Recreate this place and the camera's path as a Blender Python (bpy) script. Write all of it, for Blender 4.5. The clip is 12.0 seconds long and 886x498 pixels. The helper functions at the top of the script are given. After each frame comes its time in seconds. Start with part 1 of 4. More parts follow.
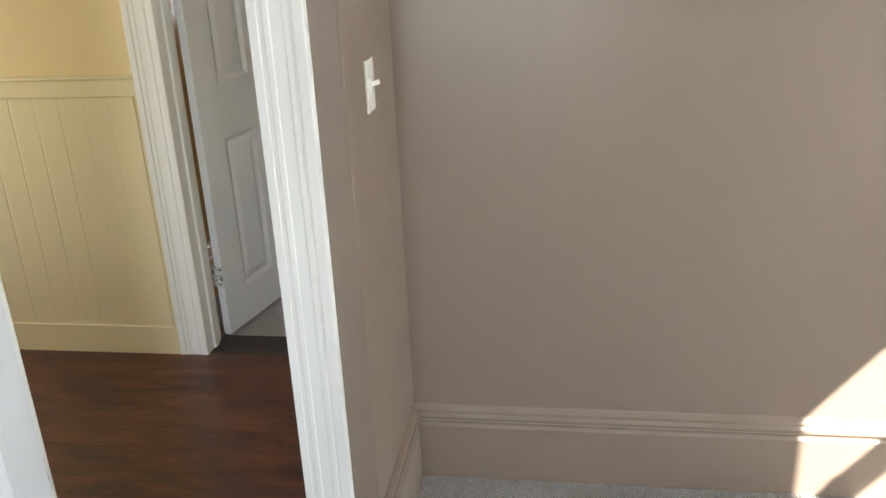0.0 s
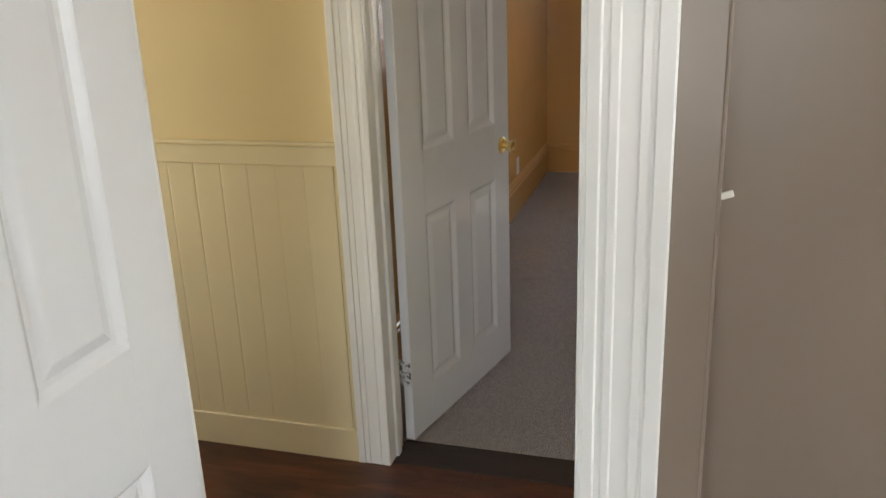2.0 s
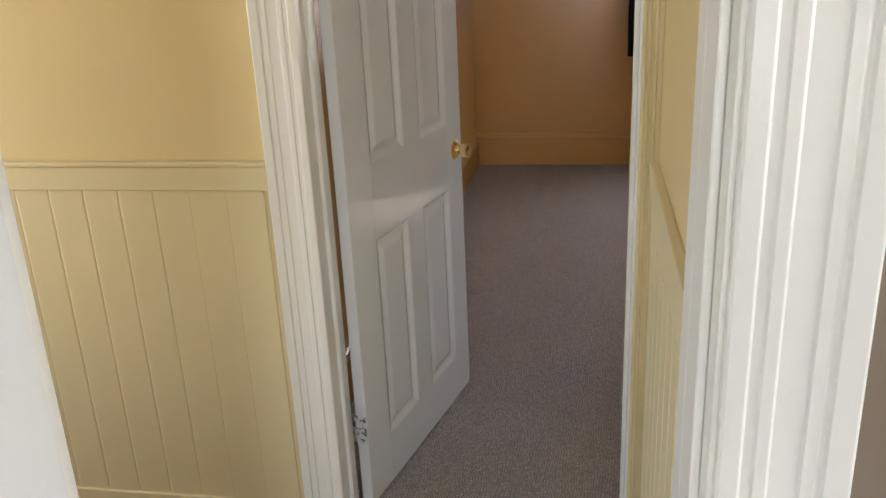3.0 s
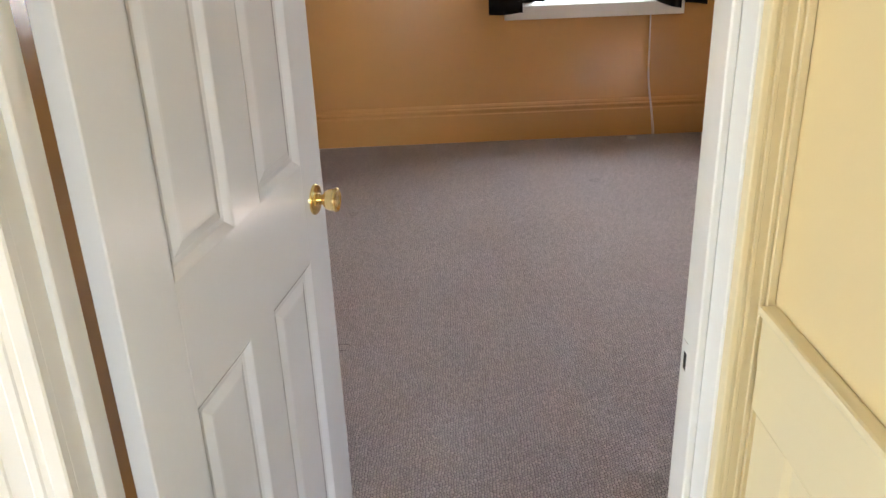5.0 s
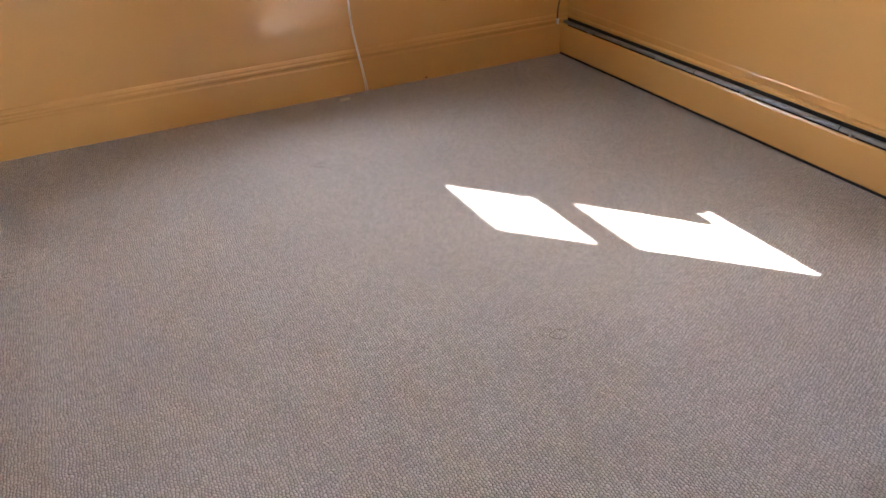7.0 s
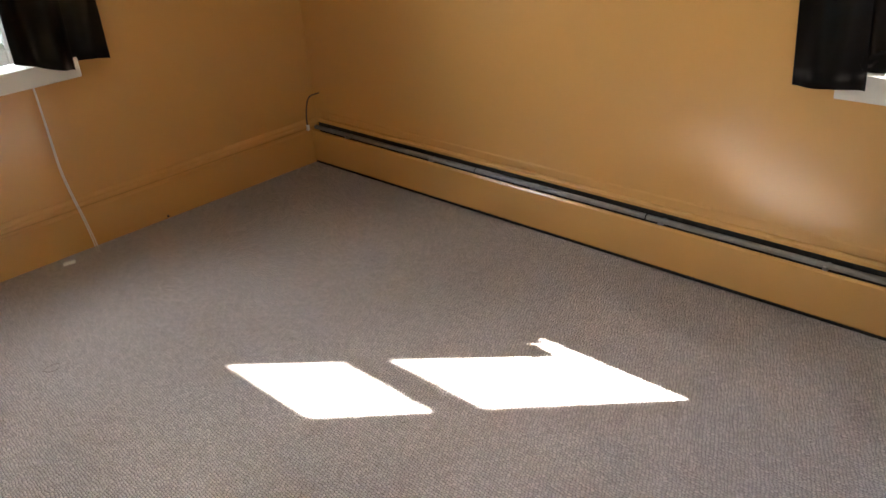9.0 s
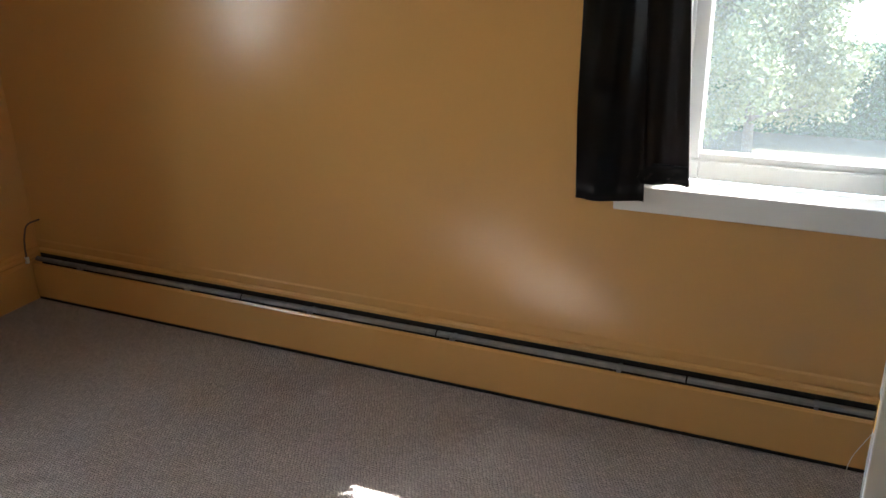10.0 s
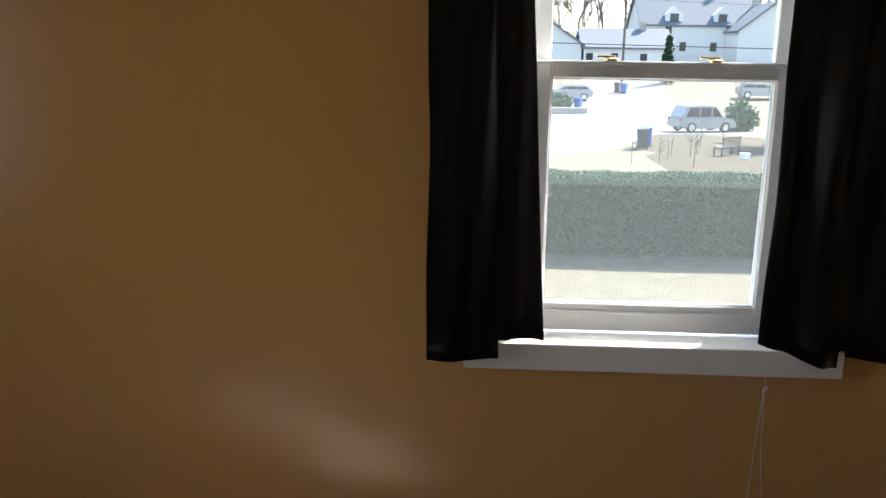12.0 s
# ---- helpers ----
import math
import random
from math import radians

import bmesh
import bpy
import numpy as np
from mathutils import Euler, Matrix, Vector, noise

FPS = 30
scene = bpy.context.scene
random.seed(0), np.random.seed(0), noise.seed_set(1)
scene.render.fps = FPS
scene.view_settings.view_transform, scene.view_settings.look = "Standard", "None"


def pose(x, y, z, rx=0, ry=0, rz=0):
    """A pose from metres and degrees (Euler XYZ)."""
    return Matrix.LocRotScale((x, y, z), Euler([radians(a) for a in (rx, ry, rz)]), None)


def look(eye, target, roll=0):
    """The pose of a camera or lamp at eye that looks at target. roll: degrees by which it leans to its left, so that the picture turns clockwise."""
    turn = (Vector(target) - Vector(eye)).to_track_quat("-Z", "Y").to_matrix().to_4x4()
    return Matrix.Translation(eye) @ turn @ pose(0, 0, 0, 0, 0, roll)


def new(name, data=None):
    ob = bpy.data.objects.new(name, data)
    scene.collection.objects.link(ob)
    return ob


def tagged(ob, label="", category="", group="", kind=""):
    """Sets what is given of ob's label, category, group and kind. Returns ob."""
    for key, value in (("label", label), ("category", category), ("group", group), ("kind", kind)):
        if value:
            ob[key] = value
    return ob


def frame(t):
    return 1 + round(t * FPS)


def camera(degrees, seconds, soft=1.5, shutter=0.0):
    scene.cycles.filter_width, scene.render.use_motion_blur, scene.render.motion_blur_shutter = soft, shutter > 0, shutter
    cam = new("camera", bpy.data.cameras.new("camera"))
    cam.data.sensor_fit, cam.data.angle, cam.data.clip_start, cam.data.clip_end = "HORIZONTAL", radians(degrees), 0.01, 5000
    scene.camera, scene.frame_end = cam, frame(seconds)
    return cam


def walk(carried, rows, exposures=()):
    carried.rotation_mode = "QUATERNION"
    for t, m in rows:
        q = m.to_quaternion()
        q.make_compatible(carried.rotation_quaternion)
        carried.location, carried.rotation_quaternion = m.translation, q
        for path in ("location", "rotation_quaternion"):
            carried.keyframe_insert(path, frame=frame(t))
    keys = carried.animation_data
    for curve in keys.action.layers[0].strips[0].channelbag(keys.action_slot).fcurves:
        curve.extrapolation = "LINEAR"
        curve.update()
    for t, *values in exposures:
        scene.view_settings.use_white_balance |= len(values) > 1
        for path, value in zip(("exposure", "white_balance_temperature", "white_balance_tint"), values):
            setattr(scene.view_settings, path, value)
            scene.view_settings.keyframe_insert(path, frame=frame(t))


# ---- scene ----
cam = camera(56.1, 12.0)
PATH = [
    (0, (1.327, -2.79, 1.557), (1.042, -0.948, 0.832), -2.6),
    (0.3, (1.255, -2.772, 1.554), (0.803, -0.959, 0.842), -3.2),
    (0.5, (1.211, -2.751, 1.552), (0.673, -0.956, 0.853), -3.0),
    (0.7, (1.176, -2.713, 1.559), (0.603, -0.929, 0.861), -2.3),
    (1, (1.109, -2.641, 1.562), (0.538, -0.854, 0.869), -1.6),
    (1.5, (1.008, -2.494, 1.585), (0.444, -0.7, 0.906), -1.4),
    (2, (0.854, -2.309, 1.58), (0.296, -0.493, 0.955), -2.2),
    (2.5, (0.697, -2.131, 1.581), (0.191, -0.306, 0.937), -4.2),
    (2.9, (0.622, -1.927, 1.561), (0.246, -0.079, 0.896), -3.0),
    (3, (0.6, -1.879, 1.565), (0.25, -0.027, 0.896), -2.7),
    (3.2, (0.578, -1.783, 1.562), (0.246, 0.071, 0.89), -2.9),
    (3.5, (0.513, -1.616, 1.559), (0.227, 0.241, 0.874), -3.1),
    (3.7, (0.48, -1.519, 1.563), (0.279, 0.342, 0.857), -3.8),
    (5.3, (0.327, -0.649, 1.542), (0.415, 1.163, 0.7), -2.3),
    (5.5, (0.303, -0.54, 1.544), (0.432, 1.253, 0.668), -2.8),
    (6, (0.272, -0.312, 1.541), (0.69, 1.394, 0.586), -2.4),
    (6.5, (0.314, -0.074, 1.54), (0.874, 1.557, 0.527), -2.0),
    (7, (0.374, 0.115, 1.547), (1.098, 1.693, 0.553), -2.7),
    (7.5, (0.362, 0.301, 1.574), (1.381, 1.722, 0.602), -3.0),
    (7.6, (0.366, 0.327, 1.574), (1.418, 1.72, 0.598), -3.2),
    (7.7, (0.371, 0.368, 1.575), (1.454, 1.732, 0.593), -2.8),
    (9.3, (0.696, 0.88, 1.58), (2.015, 2.113, 0.72), -5.1),
    (9.5, (0.715, 0.95, 1.602), (2.124, 2.101, 0.771), -4.6),
    (10, (0.72, 1.14, 1.625), (2.411, 1.919, 0.894), -1.4),
    (10.5, (0.749, 1.315, 1.647), (2.554, 1.84, 0.964), -0.9),
    (11, (0.838, 1.43, 1.662), (2.724, 1.732, 1.068), -0.1),
    (11.5, (0.903, 1.53, 1.686), (2.81, 1.749, 1.124), 0.7),
    (12, (0.89, 1.663, 1.673), (2.836, 1.742, 1.217), 0.9),
]
walk(cam, [(t, look(eye, target, roll)) for t, eye, target, roll in PATH],
     [(0.0, 2.8, 6500, 9), (0.5, 2.77, 6500, 9), (1.5, 2.54, 6650, 10), (2.0, 2.46, 6800, 12), (2.5, 2.56, 6800, 12), (3.0, 2.72, 6800, 13), (3.7, 2.97, 6800, 13), (5.3, 3.75, 6350, 12), (6.0, 3.9, 6250, 12),
      (6.5, 4.06, 6250, 11), (7.6, 3.96, 6750, 8), (9.3, 3.52, 6700, 5), (10.0, 2.98, 6350, 5), (10.5, 2.6, 6250, 5), (11.0, 2.5, 6300, 6), (11.5, 2.28, 6400, 8), (12.0, 1.9, 6500, 9)])

# ---- world and light ----
SUN_TO = Vector((0.672, -0.729, 0.853)).normalized()
world = bpy.data.worlds.new("sky")
scene.world = world
world.use_nodes = True
wn = world.node_tree.nodes
wsky = wn.new("ShaderNodeTexSky")
wsky.sky_type = "NISHITA"
wsky.sun_disc = False
wsky.sun_elevation = math.asin(SUN_TO.z)
wsky.sun_rotation = math.atan2(SUN_TO.x, SUN_TO.y)
wn["Background"].inputs["Strength"].default_value = 0.15
world.node_tree.links.new(wsky.outputs[0], wn["Background"].inputs["Color"])
sun_data = bpy.data.lights.new("sun", "SUN")
sun_data.energy, sun_data.angle, sun_data.color = 5.0, radians(0.5), (1.0, 0.95, 0.88)
sun = new("sun", sun_data)
sun.matrix_world = look(tuple(SUN_TO * 60), (0, 0, 0))


def skylight(name, eye, target, width, height, watts, tint=(0.97, 0.985, 1.0)):
    """An area lamp in a window opening, real or added, that stands in for the sky's light."""
    d = bpy.data.lights.new(name, "AREA")
    d.shape, d.size, d.size_y, d.energy, d.color = "RECTANGLE", width, height, watts, tint
    new(name, d).matrix_world = look(eye, target)


skylight("skylight_far_window", (1.495, 4.62, 1.53), (1.495, 0.0, 1.53), 0.76, 1.36, 2.4)
skylight("skylight_first_room", (3.49, -1.96, 1.53), (0.0, -1.96, 1.53), 0.76, 1.36, 6.0, (0.92, 0.97, 1.0))
# two fill lamps in added, unseen openings brighten the first room and hall
skylight("fill_first_room_south", (0.85, -5.38, 1.53), (0.85, 0.0, 1.53), 0.86, 1.40, 7.4, (0.92, 0.97, 1.0))
skylight("fill_hall", (-2.09, -0.55, 1.45), (0.0, -0.55, 1.45), 0.86, 1.64, 1.75)


# ---- materials ----
class Mat:
    """A node material with a principled shader and a few shorthand calls."""

    def __init__(self, name, rough=0.5, metal=0.0, spec=0.5):
        self.m = bpy.data.materials.new(name)
        self.m.use_nodes = True
        self.t = self.m.node_tree
        self.b = self.t.nodes["Principled BSDF"]
        self.b.inputs["Roughness"].default_value = rough
        self.b.inputs["Metallic"].default_value = metal
        self.b.inputs["Specular IOR Level"].default_value = spec
        self.co = self.t.nodes.new("ShaderNodeTexCoord").outputs["Object"]
        self.where = self.t.nodes.new("ShaderNodeNewGeometry").outputs["Position"]

    def node(self, kind, **values):
        n = self.t.nodes.new(kind)
        for key, value in values.items():
            n.inputs[key.replace("_", " ")].default_value = value
        return n

    def link(self, a, b):
        self.t.links.new(a, b)

    def mapped(self, scale, rot=(0, 0, 0), src=None):
        n = self.node("ShaderNodeMapping")
        n.inputs["Scale"].default_value = scale
        n.inputs["Rotation"].default_value = rot
        self.link(src or self.where, n.inputs["Vector"])
        return n.outputs[0]

    def noise(self, scale, detail=4.0, rough=0.55, vec=None, distort=0.0):
        n = self.node("ShaderNodeTexNoise", Scale=scale, Detail=detail, Roughness=rough, Distortion=distort)
        self.link(vec or self.where, n.inputs["Vector"])
        return n.outputs["Fac"]

    def ramp(self, fac, stops):
        n = self.node("ShaderNodeValToRGB")
        e = n.color_ramp.elements
        while len(e) < len(stops):
            e.new(0.5)
        for el, (at, c) in zip(e, stops):
            el.position, el.color = at, (*c, 1)
        self.link(fac, n.inputs["Fac"])
        return n.outputs["Color"]

    def mix(self, fac, a, b, blend="MIX"):
        n = self.t.nodes.new("ShaderNodeMix")
        n.data_type, n.blend_type = "RGBA", blend
        for val, sock in ((fac, n.inputs[0]), (a, n.inputs[6]), (b, n.inputs[7])):
            if isinstance(val, (int, float)):
                sock.default_value = val
            elif isinstance(val, tuple):
                sock.default_value = (*val, 1)
            else:
                self.link(val, sock)
        return n.outputs[2]

    def math(self, op, a, b=0.0, c=0.0):
        n = self.t.nodes.new("ShaderNodeMath")
        n.operation = op
        for val, sock in zip((a, b, c), n.inputs):
            if isinstance(val, (int, float)):
                sock.default_value = val
            else:
                self.link(val, sock)
        return n.outputs[0]

    def color(self, c):
        if isinstance(c, tuple):
            self.b.inputs["Base Color"].default_value = (*c, 1)
        else:
            self.link(c, self.b.inputs["Base Color"])
        return self

    def rough(self, fac, lo, hi):
        n = self.node("ShaderNodeMapRange", To_Min=lo, To_Max=hi)
        self.link(fac, n.inputs["Value"])
        self.link(n.outputs[0], self.b.inputs["Roughness"])
        return self

    def bump(self, h, strength, dist):
        n = self.node("ShaderNodeBump", Strength=strength, Distance=dist)
        self.link(h, n.inputs["Height"])
        if self.b.inputs["Normal"].is_linked:
            self.link(self.b.inputs["Normal"].links[0].from_socket, n.inputs["Normal"])
        self.link(n.outputs[0], self.b.inputs["Normal"])
        return self


def paint(name, c, rough=0.38, vary=0.06, peel=0.12, spec=0.5, brush=None):
    m = Mat(name, rough, spec=spec)
    big = m.noise(1.3, 3)
    dark = tuple(v * (1 - 2.2 * vary) for v in c)
    m.color(m.mix(m.ramp(big, [(0.3, (0, 0, 0)), (0.7, (1, 1, 1))]), dark, c))
    m.rough(m.noise(6, 5), rough - 0.05, rough + 0.06)
    if brush:
        m.bump(m.noise(1.0, 3, vec=m.mapped(brush)), 0.14, 0.001)
    m.bump(m.noise(260, 2), peel, 0.0008)
    m.bump(m.noise(7, 3), 0.12, 0.004)
    return m.m


taupe = paint("taupe_wall_paint", (0.246, 0.187, 0.142), 0.34, vary=0.02)
yellow = paint("yellow_wall_paint", (0.79, 0.63, 0.34), 0.33, vary=0.02)
yellow_board = paint("yellow_wainscot_paint", (0.80, 0.685, 0.43), 0.33, vary=0.02, brush=(60, 60, 3))
tan = paint("tan_wall_paint", (0.655, 0.362, 0.122), 0.205, spec=0.9, peel=0.12, vary=0.015)
white_trim = paint("white_gloss_trim", (0.85, 0.84, 0.80), 0.34, vary=0.02, peel=0.07, brush=(50, 50, 4))
door_white = paint("white_door_paint", (0.82, 0.83, 0.84), 0.13, vary=0.015, peel=0.1, brush=(40, 40, 5))
vinyl = paint("white_vinyl", (0.82, 0.83, 0.84), 0.34, vary=0.01, peel=0.03)
plastic = paint("ivory_plastic", (0.82, 0.80, 0.72), 0.2, vary=0.01, peel=0.02)
ceiling_paint = paint("ceiling_paint", (0.80, 0.79, 0.76), 0.7, vary=0.02)


def carpet(name, light, dark):
    m = Mat(name, 0.95, spec=0.15)
    warp = m.node("ShaderNodeVectorMath")
    warp.operation = "ADD"
    m.link(m.where, warp.inputs[0])
    wob = m.node("ShaderNodeTexNoise", Scale=28.0, Detail=3.0)
    m.link(m.where, wob.inputs["Vector"])
    amt = m.node("ShaderNodeVectorMath")
    amt.operation = "SCALE"
    amt.inputs["Scale"].default_value = 0.022
    m.link(wob.outputs["Color"], amt.inputs[0])
    m.link(amt.outputs[0], warp.inputs[1])
    v = m.mapped((1, 1, 0), (0, 0, radians(3)), warp.outputs[0])
    sep = m.node("ShaderNodeSeparateXYZ")
    m.link(v, sep.inputs[0])
    # loops in rows, each row set off against the last, which gives a slanting rib
    pitch_u, pitch_v = 0.0085, 0.0116
    row = m.math("DIVIDE", sep.outputs[0], pitch_u)
    half = m.math("MULTIPLY", m.math("FLOOR", row), -0.4)
    along = m.math("ADD", m.math("DIVIDE", sep.outputs[1], pitch_v), half)
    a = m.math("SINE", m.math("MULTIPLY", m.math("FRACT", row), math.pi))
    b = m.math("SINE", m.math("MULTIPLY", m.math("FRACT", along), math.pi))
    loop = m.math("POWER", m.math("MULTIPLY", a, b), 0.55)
    # every loop has a tone of its own
    cell = m.node("ShaderNodeCombineXYZ")
    m.link(m.math("FLOOR", row), cell.inputs[0])
    m.link(m.math("FLOOR", along), cell.inputs[1])
    chance = m.node("ShaderNodeTexWhiteNoise")
    m.link(cell.outputs[0], chance.inputs["Vector"])
    fine = m.noise(420, 2)
    tone = m.ramp(m.noise(1.7, 5), [(0.3, tuple(v * 0.90 for v in light)), (0.7, light)])
    worn = m.noise(26, 4, 0.6)
    amount = m.math("ADD", m.math("MULTIPLY", chance.outputs["Value"], 0.32), m.math("MULTIPLY", worn, 0.06))
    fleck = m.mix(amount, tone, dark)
    # gaps between the loops go dark: crease shade put into the colour
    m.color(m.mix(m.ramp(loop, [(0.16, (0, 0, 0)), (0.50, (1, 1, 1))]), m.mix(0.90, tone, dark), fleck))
    m.bump(m.math("ADD", loop, m.math("MULTIPLY", fine, 0.5)), 1.0, 0.009)
    return m.m


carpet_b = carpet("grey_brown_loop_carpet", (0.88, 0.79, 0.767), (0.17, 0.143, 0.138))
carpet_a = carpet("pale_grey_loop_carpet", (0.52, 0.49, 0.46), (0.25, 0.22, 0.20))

m = Mat("dark_wood_laminate", 0.3)
rnd = m.t.nodes.new("ShaderNodeObjectInfo").outputs["Random"]
off = m.node("ShaderNodeCombineXYZ")
m.link(m.math("MULTIPLY", rnd, 3.0), off.inputs[0])
m.link(m.math("MULTIPLY", rnd, 1.0), off.inputs[1])
vec = m.node("ShaderNodeVectorMath")
m.link(m.where, vec.inputs[0])
m.link(off.outputs[0], vec.inputs[1])
grain = m.noise(1.0, 7, 0.6, m.mapped((3.2, 26, 5), src=vec.outputs[0]), 0.5)
broad = m.noise(1.0, 5, 0.62, m.mapped((2.0, 6.5, 2)), 1.6)
base = m.ramp(grain, [(0.25, (0.050, 0.014, 0.006)), (0.5, (0.115, 0.034, 0.013)), (0.85, (0.17, 0.055, 0.022))])
m.color(m.mix(0.85, base, m.ramp(broad, [(0.32, (0.06, 0.05, 0.05)), (0.43, (0.42, 0.38, 0.36)), (0.66, (1.15, 1.05, 0.92))]), "MULTIPLY"))
m.rough(grain, 0.26, 0.42)
m.bump(grain, 0.15, 0.001)
wood = m.m

m = Mat("dark_threshold_wood", 0.45)
m.color(m.ramp(m.noise(1.0, 6, 0.6, m.mapped((4, 60, 5))), [(0.3, (0.012, 0.006, 0.004)), (0.75, (0.045, 0.02, 0.012))]))
threshold_wood = m.m

m = Mat("polished_brass", 0.16, 1.0)
m.color(m.mix(m.noise(40, 3), (0.72, 0.50, 0.16), (0.86, 0.66, 0.28)))
brass = m.m
m = Mat("pale_brass", 0.18, 0.8)
m.color((0.88, 0.70, 0.36))
pale_brass = m.m
m = Mat("painted_steel_hinge", 0.35, 0.2)
m.color(m.mix(m.ramp(m.noise(90, 3), [(0.5, (0, 0, 0)), (0.62, (1, 1, 1))]), (0.72, 0.73, 0.73), (0.10, 0.09, 0.08)))
hinge_metal = m.m
m = Mat("dark_steel", 0.4, 0.8)
m.color((0.06, 0.055, 0.05))
dark_steel = m.m
m = Mat("grey_damper_metal", 0.45, 0.5)
m.color(m.mix(m.noise(25, 4), (0.16, 0.16, 0.16), (0.30, 0.30, 0.31)))
damper_metal = m.m
# near-black colour that stands in for the shade inside holes and gaps
m = Mat("recess_shade_black", 0.8)
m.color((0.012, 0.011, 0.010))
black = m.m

m = Mat("black_satin_curtain", 0.32, spec=0.22)
m.color(m.mix(m.noise(3, 2), (0.0014, 0.0014, 0.0022), (0.0026, 0.0025, 0.0034)))
m.bump(m.noise(1.0, 2, vec=m.mapped((700, 700, 500))), 0.08, 0.0004)
m.bump(m.noise(14, 4), 0.25, 0.006)
satin = m.m
m = Mat("dark_brown_lining", 0.6, spec=0.3)
m.color((0.009, 0.0052, 0.005))
m.b.inputs["Transmission Weight"].default_value = 0.0
lining = m.m

m = Mat("window_glass", 0.0)
m.b.inputs["Transmission Weight"].default_value = 1.0
m.b.inputs["IOR"].default_value = 1.0
m.color((0.97, 0.985, 0.98))
glass = m.m
m = Mat("insect_screen", 0.8)
veil = m.t.nodes.new("ShaderNodeBsdfTranslucent")
veil.inputs["Color"].default_value = (0.5, 0.545, 0.58, 1)
clear = m.t.nodes.new("ShaderNodeBsdfTransparent")
blend = m.t.nodes.new("ShaderNodeMixShader")
weave = m.math("MULTIPLY_ADD", m.noise(900, 1), 0.02, 0.034)
m.link(weave, blend.inputs[0])
m.link(clear.outputs[0], blend.inputs[1])
m.link(veil.outputs[0], blend.inputs[2])
m.link(blend.outputs[0], m.t.nodes["Material Output"].inputs["Surface"])
screen_mesh = m.m
m = Mat("white_cord", 0.7)
m.color((0.75, 0.72, 0.66))
cord_white = m.m
m = Mat("brown_cable", 0.5)
m.color((0.10, 0.055, 0.03))
cable_brown = m.m


# ---- mesh helpers ----
def obj_of(name, bm, material, parent=None, label=""):
    me = bpy.data.meshes.new(name)
    bm.normal_update()
    bm.to_mesh(me)
    bm.free()
    me.materials.append(material)
    ob = new(name, me)
    if parent:
        ob.parent = parent
    if label:
        ob["label"] = label
    return ob


def part(name, bm, material, parent, label=""):
    return obj_of(name, bm, material, parent, label)


def smooth(ob, angle=40):
    ob.data.polygons.foreach_set("use_smooth", [True] * len(ob.data.polygons))
    ob.data.set_sharp_from_angle(angle=radians(angle))
    return ob


def shared(name, ob, m, parent=None):
    """A further object on the same mesh."""
    o = new(name, ob.data)
    o.matrix_basis = m
    if parent:
        o.parent = parent
    return o


def box(bm, lo, hi, bevel=0.0, segs=2):
    vs = bmesh.ops.create_cube(bm, size=1.0)["verts"]
    size, mid = Vector(hi) - Vector(lo), (Vector(hi) + Vector(lo)) / 2
    for v in vs:
        v.co = Vector((v.co.x * size.x, v.co.y * size.y, v.co.z * size.z)) + mid
    if bevel:
        es = list({e for v in vs for e in v.link_edges})
        bmesh.ops.bevel(bm, geom=es, offset=bevel, segments=segs, profile=0.6, affect="EDGES")
    return bm


def one_box(lo, hi, bevel=0.0, segs=2):
    return box(bmesh.new(), lo, hi, bevel, segs)


def boxes(*pairs, bevel=0.0):
    bm = bmesh.new()
    for lo, hi in pairs:
        box(bm, lo, hi, bevel, 1)
    return bm


def extrude(bm, pts, o, U, V, W, length):
    """A closed outline in the plane of U and V at o, drawn out along W."""
    o, U, V, W = Vector(o), Vector(U), Vector(V), Vector(W) * length
    a = [bm.verts.new(o + U * u + V * v) for u, v in pts]
    b = [bm.verts.new(v.co + W) for v in a]
    n = len(pts)
    fs = [bm.faces.new((a[i], a[(i + 1) % n], b[(i + 1) % n], b[i])) for i in range(n)]
    fs += [bm.faces.new(list(reversed(a))), bm.faces.new(b)]
    bmesh.ops.recalc_face_normals(bm, faces=fs)
    return bm


def lathe(bm, prof, m, segs=24):
    """An outline of (radius, height) turned about the axis z of the pose m."""
    rings = []
    for r, h in prof:
        rings.append([bm.verts.new(m @ Vector((r * math.cos(2 * math.pi * k / segs), r * math.sin(2 * math.pi * k / segs), h))) for k in range(segs)])
    fs = []
    for p, q in zip(rings, rings[1:]):
        for k in range(segs):
            fs.append(bm.faces.new((p[k], p[(k + 1) % segs], q[(k + 1) % segs], q[k])))
    fs.append(bm.faces.new(list(reversed(rings[0]))))
    fs.append(bm.faces.new(rings[-1]))
    bmesh.ops.recalc_face_normals(bm, faces=fs)
    return bm


def tube(bm, pts, r, segs=6):
    """A round line through the points; r may be one radius a point."""
    rs = r if isinstance(r, (list, tuple)) else [r] * len(pts)
    pts = [Vector(p) for p in pts]
    rings = []
    for i, p in enumerate(pts):
        d = (pts[min(i + 1, len(pts) - 1)] - pts[max(i - 1, 0)]).normalized()
        s = d.cross(Vector((0.31, 0.9, 0.3))).normalized()
        t = d.cross(s)
        rings.append([bm.verts.new(p + (s * math.cos(2 * math.pi * k / segs) + t * math.sin(2 * math.pi * k / segs)) * rs[i]) for k in range(segs)])
    for p, q in zip(rings, rings[1:]):
        for k in range(segs):
            bm.faces.new((p[k], p[(k + 1) % segs], q[(k + 1) % segs], q[k]))
    bm.faces.new(list(reversed(rings[0])))
    bm.faces.new(rings[-1])
    return bm


def empty(name, at=(0, 0, 0), rz=0.0):
    ob = new(name)
    ob.empty_display_size = 0.1
    ob.matrix_basis = pose(*at, 0, 0, rz)
    return ob


